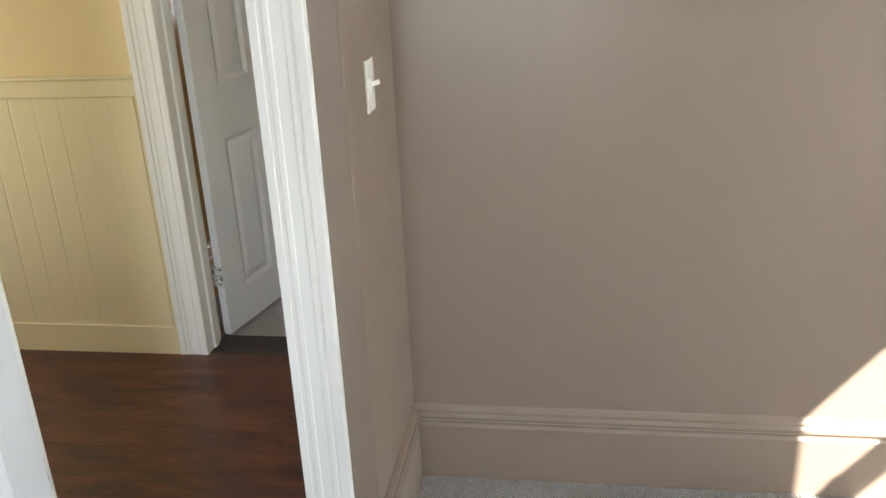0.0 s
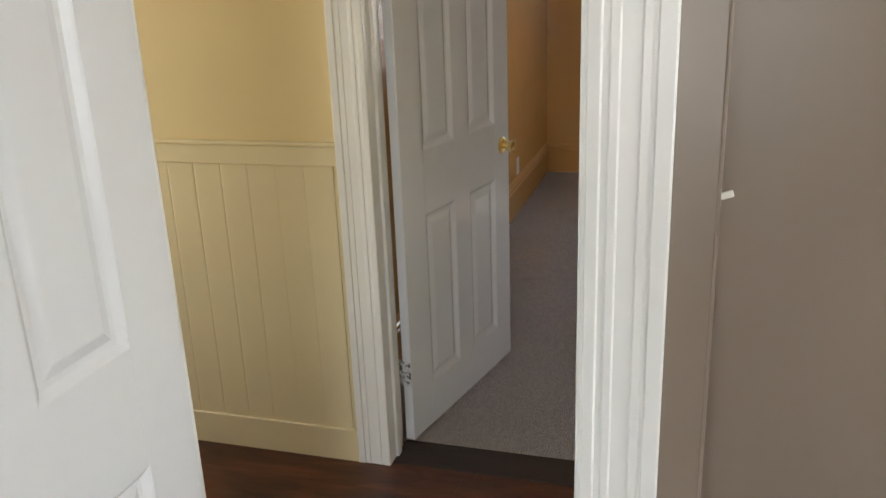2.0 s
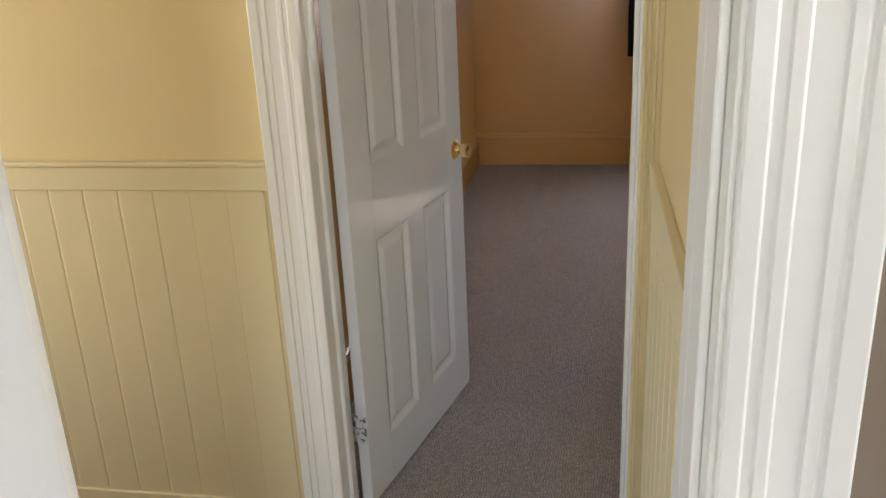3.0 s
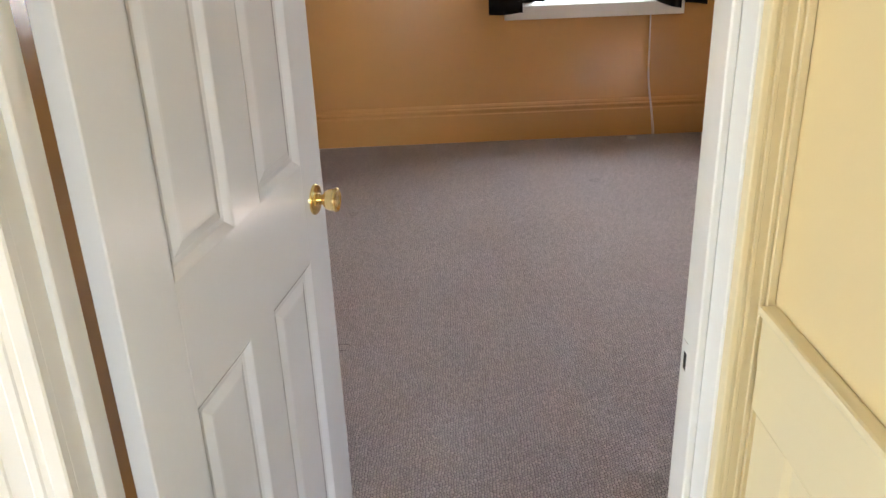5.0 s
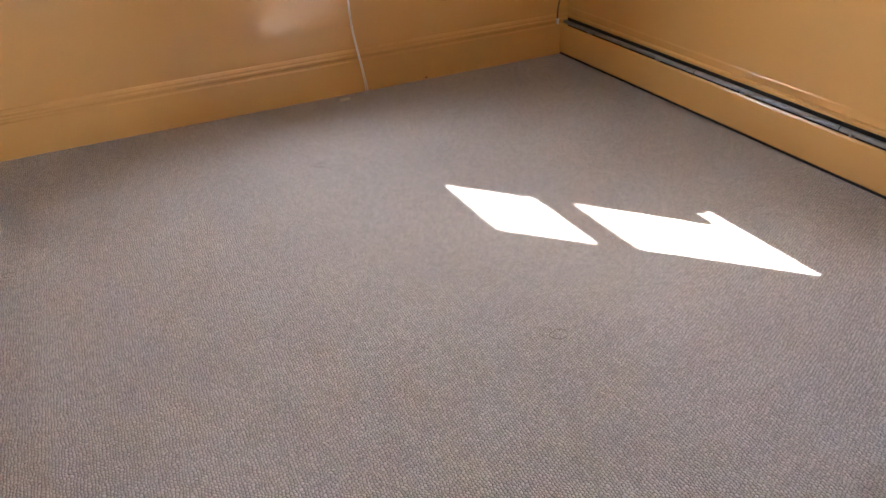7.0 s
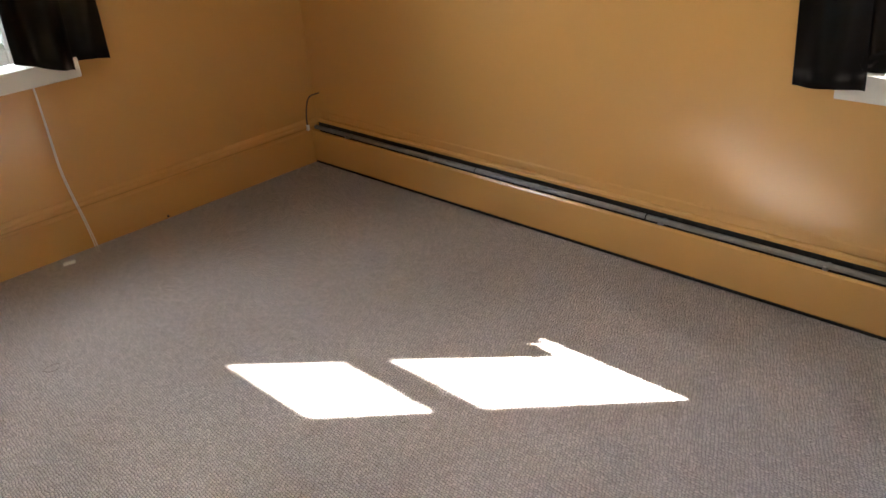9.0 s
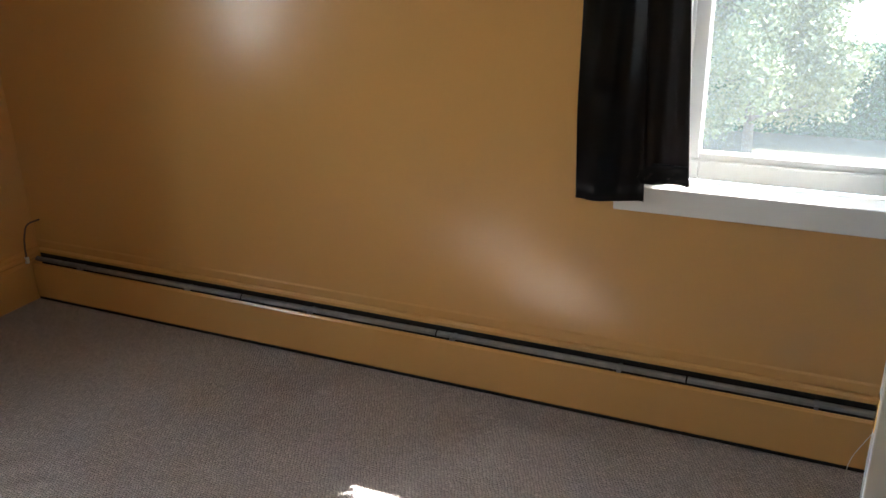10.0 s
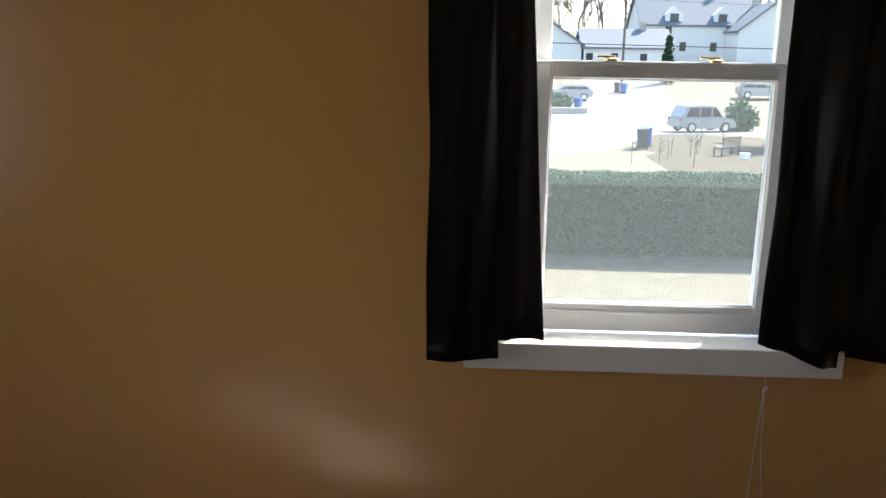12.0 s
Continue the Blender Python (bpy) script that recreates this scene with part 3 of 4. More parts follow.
def window(name, label, m, blind_z, cord_x=None):
    """A double-hung window. Local x to the right as seen from inside, y outwards from the wall's inner face, z up."""
    w = empty(name)
    w.matrix_basis = m
    structure(tagged(w, label, "window"))
    h = WIN_HALF
    part("window_frame", rect_frame(bmesh.new(), -h, h, WIN_LO, WIN_HI, 0.02, 0.175, 0.028, 0.055, 0.03), vinyl, w)
    for s in (-1, 1):
        part("jamb_track", boxes(((s * 0.372, 0.055, 0.86), (s * 0.362, 0.062, 2.2)), ((s * 0.372, 0.095, 0.86), (s * 0.362, 0.102, 2.2)), bevel=0.001), vinyl, w)
    g = GLASS_HALF
    low = part("lower_sash", rect_frame(bmesh.new(), -g - 0.045, g + 0.045, 0.865, 1.662, 0.062, 0.094, 0.045, 0.088, 0.042, 0.004), vinyl, w)
    part("glazing_bead", rect_frame(bmesh.new(), -g - 0.004, g + 0.004, 0.949, 1.624, 0.068, 0.080, 0.008, 0.008, 0.008, 0.002), vinyl, low)
    up = part("upper_sash", rect_frame(bmesh.new(), -g - 0.045, g + 0.045, 1.632, 2.205, 0.104, 0.134, 0.045, 0.036, 0.045, 0.004), vinyl, w)
    for sash, y, z0, z1 in ((low, 0.082, 0.953, 1.620), (up, 0.119, 1.664, 2.164)):
        pane = part("pane", one_box((-g, y, z0), (g, y + 0.004, z1)), glass, sash, "clear window glass")
        pane.visible_shadow = False
    part("lift_rail", one_box((-g - 0.03, 0.055, 0.922), (g + 0.03, 0.0625, 0.930), 0.003, 2), vinyl, low)
    lip = part("check_rail_lip", one_box((-g - 0.05, 0.058, 1.660), (g + 0.05, 0.098, 1.671), 0.003, 1), vinyl, low)
    for x in (-0.15, 0.145):
        lock = part("sash_lock", lathe(bmesh.new(), [(0.022, 0), (0.022, 0.005), (0.012, 0.009)], pose(x, 0.078, 1.671), 14), pale_brass, low, "brass sash lock")
        part("lock_lever", one_box((x - 0.045, 0.070, 1.679), (x + 0.012, 0.084, 1.686), 0.002, 1), pale_brass, lock)
    part("screen_frame", rect_frame(bmesh.new(), -g - 0.03, g + 0.03, 0.90, 1.664, 0.142, 0.152, 0.018, 0.02, 0.022, 0.002), vinyl, w, "white insect screen frame")
    mesh = part("screen_mesh", one_box((-g - 0.014, 0.1465, 0.918), (g + 0.014, 0.1475, 1.645)), screen_mesh, w, "fine grey insect screen")
    mesh.visible_shadow = False
    part("window_sill", one_box((-0.553, -0.052, 0.775), (0.553, 0.066, 0.858), 0.006, 3), white_trim, w, "white painted window stool and apron")
    for s in (-1, 1):
        x0, x1 = sorted((s * 0.40, s * 0.505))
        part("window_casing", one_box((x0, -0.018, 0.860), (x1, 0.0, WIN_HI), 0.004, 2), white_trim, w)
    part("window_casing", one_box((-0.505, -0.018, WIN_HI), (0.505, 0.0, WIN_HI + 0.105), 0.004, 2), white_trim, w)
    part("outer_sill", one_box((-0.46, 0.14, 0.80), (0.46, 0.25, 0.845), 0.004, 1), vinyl, w)
    return w


def blind(label, m, low):
    """A mini blind drawn up to a stack of slats."""
    b = empty("window_blind")
    b.matrix_basis = m
    tagged(b, label, "blind")
    part("headrail", one_box((-0.365, 0.022, 2.180), (0.365, 0.050, 2.209), 0.002, 1), vinyl, b)
    first = part("slat", one_box((-0.36, 0.024, 0), (0.36, 0.049, 0.0012)), vinyl, b)
    n = int((2.176 - low - 0.016) / 0.0042)
    first.matrix_basis = pose(0, 0, low + 0.016)
    for k in range(1, n):
        shared("slat", first, pose(0, 0, low + 0.016 + k * 0.0042), b)
    part("bottom_rail", one_box((-0.362, 0.025, low), (0.362, 0.048, low + 0.014), 0.002, 1), vinyl, b)
    return b


M1 = Matrix.Translation((BX1, W1_Y, -0.008)) @ pose(0, 0, 0, 0, 0, -90)
M2 = Matrix.Translation((W2_X, BY1, -0.008))
MA = Matrix.Translation((AX1, WA_Y, 0)) @ pose(0, 0, 0, 0, 0, -90)
window("window_1", "white vinyl double-hung window with a painted stool", M1, 2.03)
window("window_2", "white vinyl double-hung window with a painted stool", M2, 2.03)
window("window_3", "white vinyl double-hung window lit by the sun", MA, 1.95)
blind("white mini blind drawn up inside the window", M1, 1.982)
blind("white mini blind drawn up inside the window", M2, 2.03)
blind("white mini blind drawn up inside the window", MA, 1.95)


# ---- curtains ----
def cloth(bm, x0, x1, top, hem, depth, folds, amp, steps=60, rows=26, seed=0.0, lean=(0.0, 0.0)):
    """A hanging cloth with folds. hem gives the height of the lower edge at both ends, lean the way that each side edge drifts towards the hem."""
    grid = []
    for j in range(rows + 1):
        f = j / rows
        row = []
        for i in range(steps + 1):
            s = i / steps
            low = hem[0] + (hem[1] - hem[0]) * s
            z = top + (low - top) * f
            wob = math.sin(folds * 2 * math.pi * s + seed + 0.5 * math.sin(3 * f + seed))
            y = depth - amp * (0.55 + 0.45 * f) * wob - 0.004 * math.sin(9 * f + 14 * s + seed)
            x = x0 + (x1 - x0) * s + f * (lean[0] * (1 - s) + lean[1] * s) + 0.004 * math.sin(11 * f + seed) * (1 - s) + 0.003 * noise.noise((s * 9, f * 7, seed))
            row.append(bm.verts.new((x, y, z + 0.003 * math.sin(7 * s + seed) * f)))
        grid.append(row)
    for a, b in zip(grid, grid[1:]):
        for i in range(steps):
            bm.faces.new((a[i], a[i + 1], b[i + 1], b[i]))
    return bm


def thick(ob, t=0.003):
    mod = ob.modifiers.new("thickness", "SOLIDIFY")
    mod.thickness, mod.offset = t, 0
    return smooth(ob, 60)


def curtain_pair(m, place):
    left = empty("curtain")
    left.matrix_basis = m
    tagged(left, "black satin curtain panel with a folded-back edge " + place, "curtain", "curtains at the windows")
    thick(part("front_panel", cloth(bmesh.new(), -0.662, -0.500, 2.30, (0.818, 0.822), -0.106, 0.8, 0.014, seed=1.2, lean=(0.006, 0.050)), satin, left))
    thick(part("inner_fold", cloth(bmesh.new(), -0.53, -0.415, 2.30, (0.885, 0.885), -0.087, 0.7, 0.010, seed=2.6, lean=(0.06, 0.092)), lining, left, "dark brown folded inner edge"))
    thick(part("hem_band", cloth(bmesh.new(), -0.47, -0.3255, 0.945, (0.883, 0.883), -0.0915, 0.7, 0.010, rows=4, seed=2.6), satin, left, "black stitched hem"))
    right = empty("curtain")
    right.matrix_basis = m
    tagged(right, "black satin curtain panel with a slanting hem " + place, "curtain", "curtains at the windows")
    thick(part("front_panel", cloth(bmesh.new(), 0.290, 0.560, 2.30, (0.888, 0.806), -0.078, 1.7, 0.022, seed=0.6, lean=(0.0, -0.03)), satin, right))
    thick(part("side_panel", cloth(bmesh.new(), 0.490, 0.690, 2.30, (0.850, 0.826), -0.050, 1.0, 0.012, seed=3.0), satin, right))
    rod = empty("curtain_rod")
    rod.matrix_basis = m
    tagged(rod, "thin dark curtain rod above the window", "curtain rod")
    bm = tube(bmesh.new(), [(-0.72, -0.092, 2.315), (0.72, -0.092, 2.315)], 0.008, 10)
    part("pole", bm, dark_steel, rod)
    for s in (-0.71, 0.71):
        part("bracket", one_box((s - 0.01, -0.100, 2.300), (s + 0.01, 0.0, 2.330), 0.003, 1), dark_steel, rod)
        part("finial", lathe(bmesh.new(), [(0.008, 0), (0.014, 0.008), (0.014, 0.02), (0.004, 0.03)], pose(s, -0.092, 2.315, 0, 90 if s > 0 else -90, 0), 12), dark_steel, rod)


curtain_pair(M1, "at the side window")
curtain_pair(M2, "at the far window")


# ---- blind cords ----
def hang(points, r, name, label, m, knots=()):
    c = empty(name)
    c.matrix_basis = m
    tagged(c, label, "cord")
    for line in points:
        part("strand", smooth_line(line, r), cord_white, c)
    for k in knots:
        part("knot", lathe(bmesh.new(), [(0.001, -0.007), (0.005, -0.003), (0.005, 0.003), (0.001, 0.007)], pose(*k), 8), cord_white, c)
    return c


def smooth_line(pts, r, n=6):
    """A tube through the points, rounded by a cubic spline."""
    P = [Vector(p) for p in pts]
    P = [2 * P[0] - P[1]] + P + [2 * P[-1] - P[-2]]
    out = []
    for a, b, c, d in zip(P, P[1:], P[2:], P[3:]):
        for k in range(n):
            t = k / n
            out.append(0.5 * ((2 * b) + (c - a) * t + (2 * a - 5 * b + 4 * c - d) * t * t + (3 * b - a - 3 * c + d) * t ** 3))
    out.append(P[-2])
    return tube(bmesh.new(), out, r, 5)


hang([[(0.336, -0.036, 0.861), (0.338, -0.036, 0.78), (0.340, -0.030, 0.722), (0.330, -0.032, 0.55), (0.315, -0.05, 0.33), (0.29, -0.076, 0.20), (0.235, -0.085, 0.075), (0.225, -0.100, 0.012), (0.240, -0.112, 0.004), (0.285, -0.13, 0.004)],
      [(0.341, -0.030, 0.722), (0.352, -0.036, 0.50), (0.375, -0.060, 0.26), (0.385, -0.078, 0.19), (0.398, -0.088, 0.08), (0.402, -0.105, 0.004), (0.380, -0.125, 0.004)]],
     0.0013, "blind_cord", "thin white knotted blind cord hanging to the carpet", M1, [(0.340, -0.030, 0.724), (0.346, -0.031, 0.734)])
hang([[(0.345, -0.036, 0.861), (0.352, -0.034, 0.60), (0.36, -0.03, 0.38), (0.395, -0.034, 0.15), (0.405, -0.05, 0.03), (0.385, -0.10, 0.004), (0.33, -0.125, 0.004), (0.262, -0.108, 0.005)],
      [(0.347, -0.038, 0.861), (0.356, -0.036, 0.60), (0.366, -0.032, 0.38), (0.402, -0.036, 0.15), (0.415, -0.052, 0.03), (0.395, -0.11, 0.004), (0.335, -0.135, 0.004), (0.265, -0.112, 0.005)]],
     0.0027, "blind_cord", "white blind cord trailing onto the carpet", M2)
tip = hang([[(1.728, BY1 - 0.100, 0.009), (1.778, BY1 - 0.114, 0.009)]], 0.009, "cord_tassel", "white plastic cord tassel on the carpet", Matrix.Identity(4))

# ---- baseboard heater ----
heater = empty("baseboard_heater", (BX1, 0, 0))
tagged(heater, "tan painted hydronic baseboard heater with a grey damper", "heater")
HY0, HY1 = WB1 + 0.03, BY1 - 0.024
joints = [HY0, HY1]
for a, b in zip(joints, joints[1:]):
    bm = extrude(bmesh.new(), [(-0.062, 0.014), (-0.065, 0.018), (-0.065, 0.180), (-0.060, 0.188), (-0.054, 0.188), (-0.054, 0.185), (-0.061, 0.179), (-0.061, 0.014)], (0, a + 0.0008, 0), (1, 0, 0), (0, 0, 1), (0, 1, 0), b - a - 0.0016)
    part("front_panel", bm, tan, heater)
part("back_plate", extrude(bmesh.new(), [(-0.001, 0.0), (-0.001, 0.243), (-0.010, 0.240), (-0.015, 0.234), (-0.015, 0.221), (-0.011, 0.221), (-0.004, 0.228), (-0.004, 0.0)], (0, HY0, 0), (1, 0, 0), (0, 0, 1), (0, 1, 0), HY1 - HY0), tan, heater)
part("upper_moulding", extrude(bmesh.new(), [(0, 0.244), (-0.003, 0.246), (-0.003, 0.276), (0, 0.284)], (0, HY0, 0), (1, 0, 0), (0, 0, 1), (0, 1, 0), HY1 - HY0), tan, heater)
# black plates put the shade of the heater's inside into the colour
part("liner", boxes(((-0.010, HY0, 0.03), (-0.004, HY1, 0.220)), ((-0.058, HY0, 0.03), (-0.010, HY1, 0.036))), black, heater, "black plates standing in for the shade inside the heater")
for a, b in zip((HY0, 0.75, 1.42, 2.33, 3.22), (0.75, 1.42, 2.33, 3.22, HY1)):
    part("damper", extrude(bmesh.new(), [(-0.048, 0.193), (-0.045, 0.202), (-0.039, 0.207), (-0.031, 0.2085), (-0.031, 0.2065), (-0.0385, 0.205), (-0.0435, 0.2005), (-0.0465, 0.193)], (0, a + 0.003, 0), (1, 0, 0), (0, 0, 1), (0, 1, 0), b - a - 0.006), damper_metal, heater, "grey metal damper")
y = HY0 + 0.25
while y < HY1:
    part("bracket", one_box((-0.056, y, 0.180), (-0.008, y + 0.012, 0.2)), damper_metal, heater)
    y += 0.62
part("heating_pipe", tube(bmesh.new(), [(-0.032, HY0, 0.10), (-0.032, HY1, 0.10)], 0.011, 10), dark_steel, heater)
# solid black strip in place of the shade below the front panel
part("toe_recess", one_box((-0.060, HY0, 0.0), (-0.020, HY1, 0.013)), black, heater, "black strip standing in for the shade under the heater")
wire = empty("cable", (0, 0, 0))
tagged(wire, "brown cable looping out of the wall by the heater", "cable")
part("strand", smooth_line([(3.180, BY1 - 0.022, 0.215), (3.176, BY1 - 0.030, 0.27), (3.188, BY1 - 0.030, 0.33), (3.215, BY1 - 0.030, 0.372), (3.264, BY1 - 0.055, 0.385)], 0.0045), cable_brown, wire)
part("clip", one_box((3.172, BY1 - 0.030, 0.19), (3.188, BY1 - 0.014, 0.222), 0.002, 1), plastic, wire, "white cable clip")

# ---- small marks on the carpet ----
m = Mat("carpet_stain", 0.95, spec=0.1)
m.color(m.mix(m.noise(160, 2), (0.20, 0.17, 0.155), (0.34, 0.29, 0.27)))
stain_mat = m.m
for k, (sx, sy, sr) in enumerate(((1.581, 1.901, 0.030), (0.055, 1.844, 0.030), (1.35, 3.55, 0.028), (1.92, 2.35, 0.008), (0.02, 3.2, 0.022))):
    bm = bmesh.new()
    pts = [(sx + sr * (1 + 0.12 * math.sin(3 * a)) * math.cos(a), sy + sr * 0.8 * math.sin(a), 0.0012) for a in (0.3 + 0.22 * j for j in range(24 if k != 3 else 8))]
    tube(bm, pts, [0.0009 + 0.0009 * abs(math.sin(j * 1.3 + k)) for j in range(len(pts))], 4)
    tagged(obj_of("furniture_dent", bm, stain_mat), "faint dark ring pressed into the carpet", "stain")
nail = tagged(obj_of("nail", lathe(bmesh.new(), [(0.006, 0), (0.006, 0.003), (0.002, 0.004)], pose(2.288, BY1 - 0.018, 0.012, 90), 10), dark_steel), "small dark nail at the foot of the baseboard", "nail")
for k, (tx, ty, rz) in enumerate(((3.02, 0.835, 20), (3.045, 0.80, -35), (2.99, 0.875, 70))):
    t = empty("cord_tassel", (tx, ty, 0.0065), rz)
    tagged(t, "small white plastic cord tassel lying on the carpet", "cord tassel", "cord tassels by the heater")
    smooth(part("bell", lathe(bmesh.new(), [(0.0022, -0.016), (0.0042, -0.010), (0.0062, 0.010), (0.0062, 0.016)], pose(0, 0, 0, 90, 0, 0), 12), vinyl, t), 35)


# ---- outdoors ----
def ground_z(x):
    stops = ((-400, -2.7), (20, -2.6), (44, -2.92), (64, -3.35), (72, -2.75), (80, -2.35), (92, -1.5), (105, 0.3), (150, 4.0), (220, 8.0), (900, 16.0))
    for (a, p), (b, q) in zip(stops, stops[1:]):
        if x <= b:
            return p + (q - p) * (x - a) / (b - a)
    return stops[-1][1]


m = Mat("dry_lawn", 0.9, spec=0.2)
m.color(m.mix(m.ramp(m.noise(0.35, 6, 0.6), [(0.35, (0, 0, 0)), (0.65, (1, 1, 1))]), (0.165, 0.15, 0.11), m.mix(m.noise(3, 6), (0.08, 0.085, 0.05), (0.26, 0.235, 0.18))))
m.bump(m.noise(30, 4), 0.8, 0.05)
lawn = m.m
m = Mat("bare_winter_turf", 0.95, spec=0.15)
m.color(m.mix(m.ramp(m.noise(0.5, 6, 0.65), [(0.35, (0, 0, 0)), (0.62, (1, 1, 1))]), (0.085, 0.07, 0.05), m.mix(m.noise(5, 6), (0.05, 0.052, 0.03), (0.14, 0.12, 0.085))))
m.bump(m.noise(24, 4), 0.8, 0.05)
turf = m.m
m = Mat("pale_worn_asphalt", 0.9, spec=0.3)
m.color(m.mix(m.noise(0.8, 6), (0.20, 0.20, 0.20), (0.30, 0.295, 0.29)))
asphalt = m.m


def leaf_mat(name, a, b):
    m = Mat(name, 0.6, spec=0.3)
    r = m.t.nodes.new("ShaderNodeNewGeometry").outputs["Random Per Island"]
    m.color(m.mix(r, a, b))
    return m.m


hedge_leaf = leaf_mat("hedge_leaf", (0.038, 0.10, 0.045), (0.058, 0.13, 0.055))
ever_leaf = leaf_mat("evergreen_leaf", (0.15, 0.175, 0.09), (0.27, 0.29, 0.17))
cypress_leaf = leaf_mat("cypress_leaf", (0.02, 0.045, 0.02), (0.05, 0.08, 0.035))
m = Mat("grey_bark", 0.9)
m.color(m.mix(m.noise(9, 5), (0.10, 0.085, 0.075), (0.19, 0.165, 0.15)))
bark = m.m


def flat(name, c, rough=0.5, metal=0.0):
    m = Mat(name, rough, metal)
    m.color(m.mix(m.noise(2.0, 4), tuple(v * 0.88 for v in c), c))
    return m.m


siding = flat("white_siding", (0.74, 0.74, 0.72), 0.6)
roofing = flat("blue_grey_shingles", (0.16, 0.185, 0.21), 0.85)
dark_glass = flat("dark_house_glass", (0.03, 0.04, 0.05), 0.1)
car_silver = flat("silver_car_paint", (0.36, 0.38, 0.41), 0.25, 0.3)
tyre_mat = flat("tyre_rubber", (0.02, 0.02, 0.02), 0.8)
rim_mat = flat("alloy_rim", (0.55, 0.55, 0.56), 0.3, 0.8)
bin_grey = flat("grey_bin_plastic", (0.05, 0.06, 0.07), 0.5)
bin_blue = flat("blue_bin_plastic", (0.02, 0.10, 0.35), 0.5)
brick_red = flat("concrete_wall", (0.42, 0.40, 0.37), 0.9)
lamp_red = flat("red_lens", (0.4, 0.02, 0.02), 0.3)
wood_pole = flat("weathered_pole", (0.16, 0.13, 0.11), 0.9)
wire_mat = flat("black_wire", (0.03, 0.03, 0.03), 0.6)

bm = bmesh.new()
xs = [-400, -100, -20, 0, 10, 20, 32, 44, 54, 64, 72, 80, 92, 105, 150, 220, 500, 900]
ys = [-700, -200, -60, 0, 60, 200, 700]
grid = [[bm.verts.new((x, y, ground_z(x))) for y in ys] for x in xs]
for a, b in zip(grid, grid[1:]):
    for i in range(len(ys) - 1):
        bm.faces.new((a[i], b[i], b[i + 1], a[i + 1]))
structure(obj_of("ground", bm, lawn), "dry winter lawn sloping up to the street", "ground")


def strip(name, label, material, line, width, lift=0.02):
    """A strip of paving along a line of (x, y), with real thickness, following the ground."""
    bm = bmesh.new()
    rows = []
    for i, (x, y) in enumerate(line):
        ax, ay = line[max(i - 1, 0)]
        bx, by = line[min(i + 1, len(line) - 1)]
        d = Vector((bx - ax, by - ay)).normalized()
        n = Vector((-d.y, d.x)) * width / 2
        rows.append([bm.verts.new((x + s * n.x, y + s * n.y, ground_z(x + s * n.x) + z)) for s, z in ((-1, -0.1), (-1, lift), (1, lift), (1, -0.1))])
    for a, b in zip(rows, rows[1:]):
        for k in range(3):
            bm.faces.new((a[k], a[k + 1], b[k + 1], b[k]))
    bmesh.ops.recalc_face_normals(bm, faces=bm.faces)
    return structure(obj_of(name, bm, material), label, "road")


strip("road", "pale sunlit asphalt street", asphalt, [(37, 30), (38.5, 12), (41, 3), (46, -1), (54, -4.5), (64, -7.6), (72, -9.6), (80, -11.2), (92, -13.5), (105, -16), (150, -26)], 9.0)
strip("road", "pale sunlit side street", asphalt, [(37, 60), (38, 30), (40, 8), (44, -1)], 8.0, 0.015)
strip("lawn", "patchy brown winter turf beside the street", turf, [(30, -10), (40, -10.2), (44, -12.2), (48, -16), (55, -28)], 8.0, 0.010)
strip("lawn", "patchy brown winter turf by the driveway", turf, [(43, -10.5), (44, -10.4), (49, -10.3), (55.5, -13)], 7.0, 0.016)
strip("driveway", "pale concrete driveway under a parked car", asphalt, [(56.5, -6), (58.5, -13), (62.5, -26)], 4.2, 0.03)


def leaves(bm, centre, count, size, spread, rng, flat_z=1.0):
    for _ in range(count):
        p = Vector((rng.gauss(0, 1), rng.gauss(0, 1), rng.gauss(0, 1) * flat_z)) * spread + Vector(centre)
        d = Vector((rng.uniform(-1, 1), rng.uniform(-1, 1), rng.uniform(-0.6, 1))).normalized() * size * rng.uniform(0.6, 1.3)
        s = d.cross(Vector((rng.uniform(-1, 1), rng.uniform(-1, 1), rng.uniform(-1, 1)))).normalized() * size * 0.35
        bm.faces.new([bm.verts.new(v) for v in (p - d * 0.5, p + s, p + d * 0.6, p - s)])


rng = random.Random(7)
HEDGE_X, HEDGE_W, HEDGE_H = 19.5, 1.3, 1.73
bm = bmesh.new()
for _ in range(120000):
    yy = rng.uniform(-14, 9)
    top = HEDGE_H + 0.02 * math.sin(yy * 1.3) + 0.015 * math.sin(yy * 4.1)
    face = rng.random()
    if face < 0.55:
        p = (HEDGE_X - HEDGE_W / 2 + abs(rng.gauss(0, 0.07)), yy, -2.6 + rng.uniform(0, top))
    elif face < 0.9:
        p = (HEDGE_X + rng.uniform(-HEDGE_W / 2, HEDGE_W / 2), yy, -2.6 + top - abs(rng.gauss(0, 0.05)))
    else:
        p = (HEDGE_X + rng.uniform(-HEDGE_W / 2, HEDGE_W / 2), yy, -2.6 + rng.uniform(0, top))
    leaves(bm, p, 1, 0.050, 0.012, rng)
hedge = empty("hedge", (0, 0, 0))
tagged(hedge, "long clipped green hedge across the lawn", "hedge", kind="stuff")
part("foliage", bm, hedge_leaf, hedge)
# one solid box, coloured dark for the shade between the leaves
part("shade_core", boxes(((HEDGE_X - 0.50, -14, -2.75), (HEDGE_X + 0.4, 9, -1.05))), flat("hedge_core", (0.028, 0.055, 0.026), 0.9), hedge)


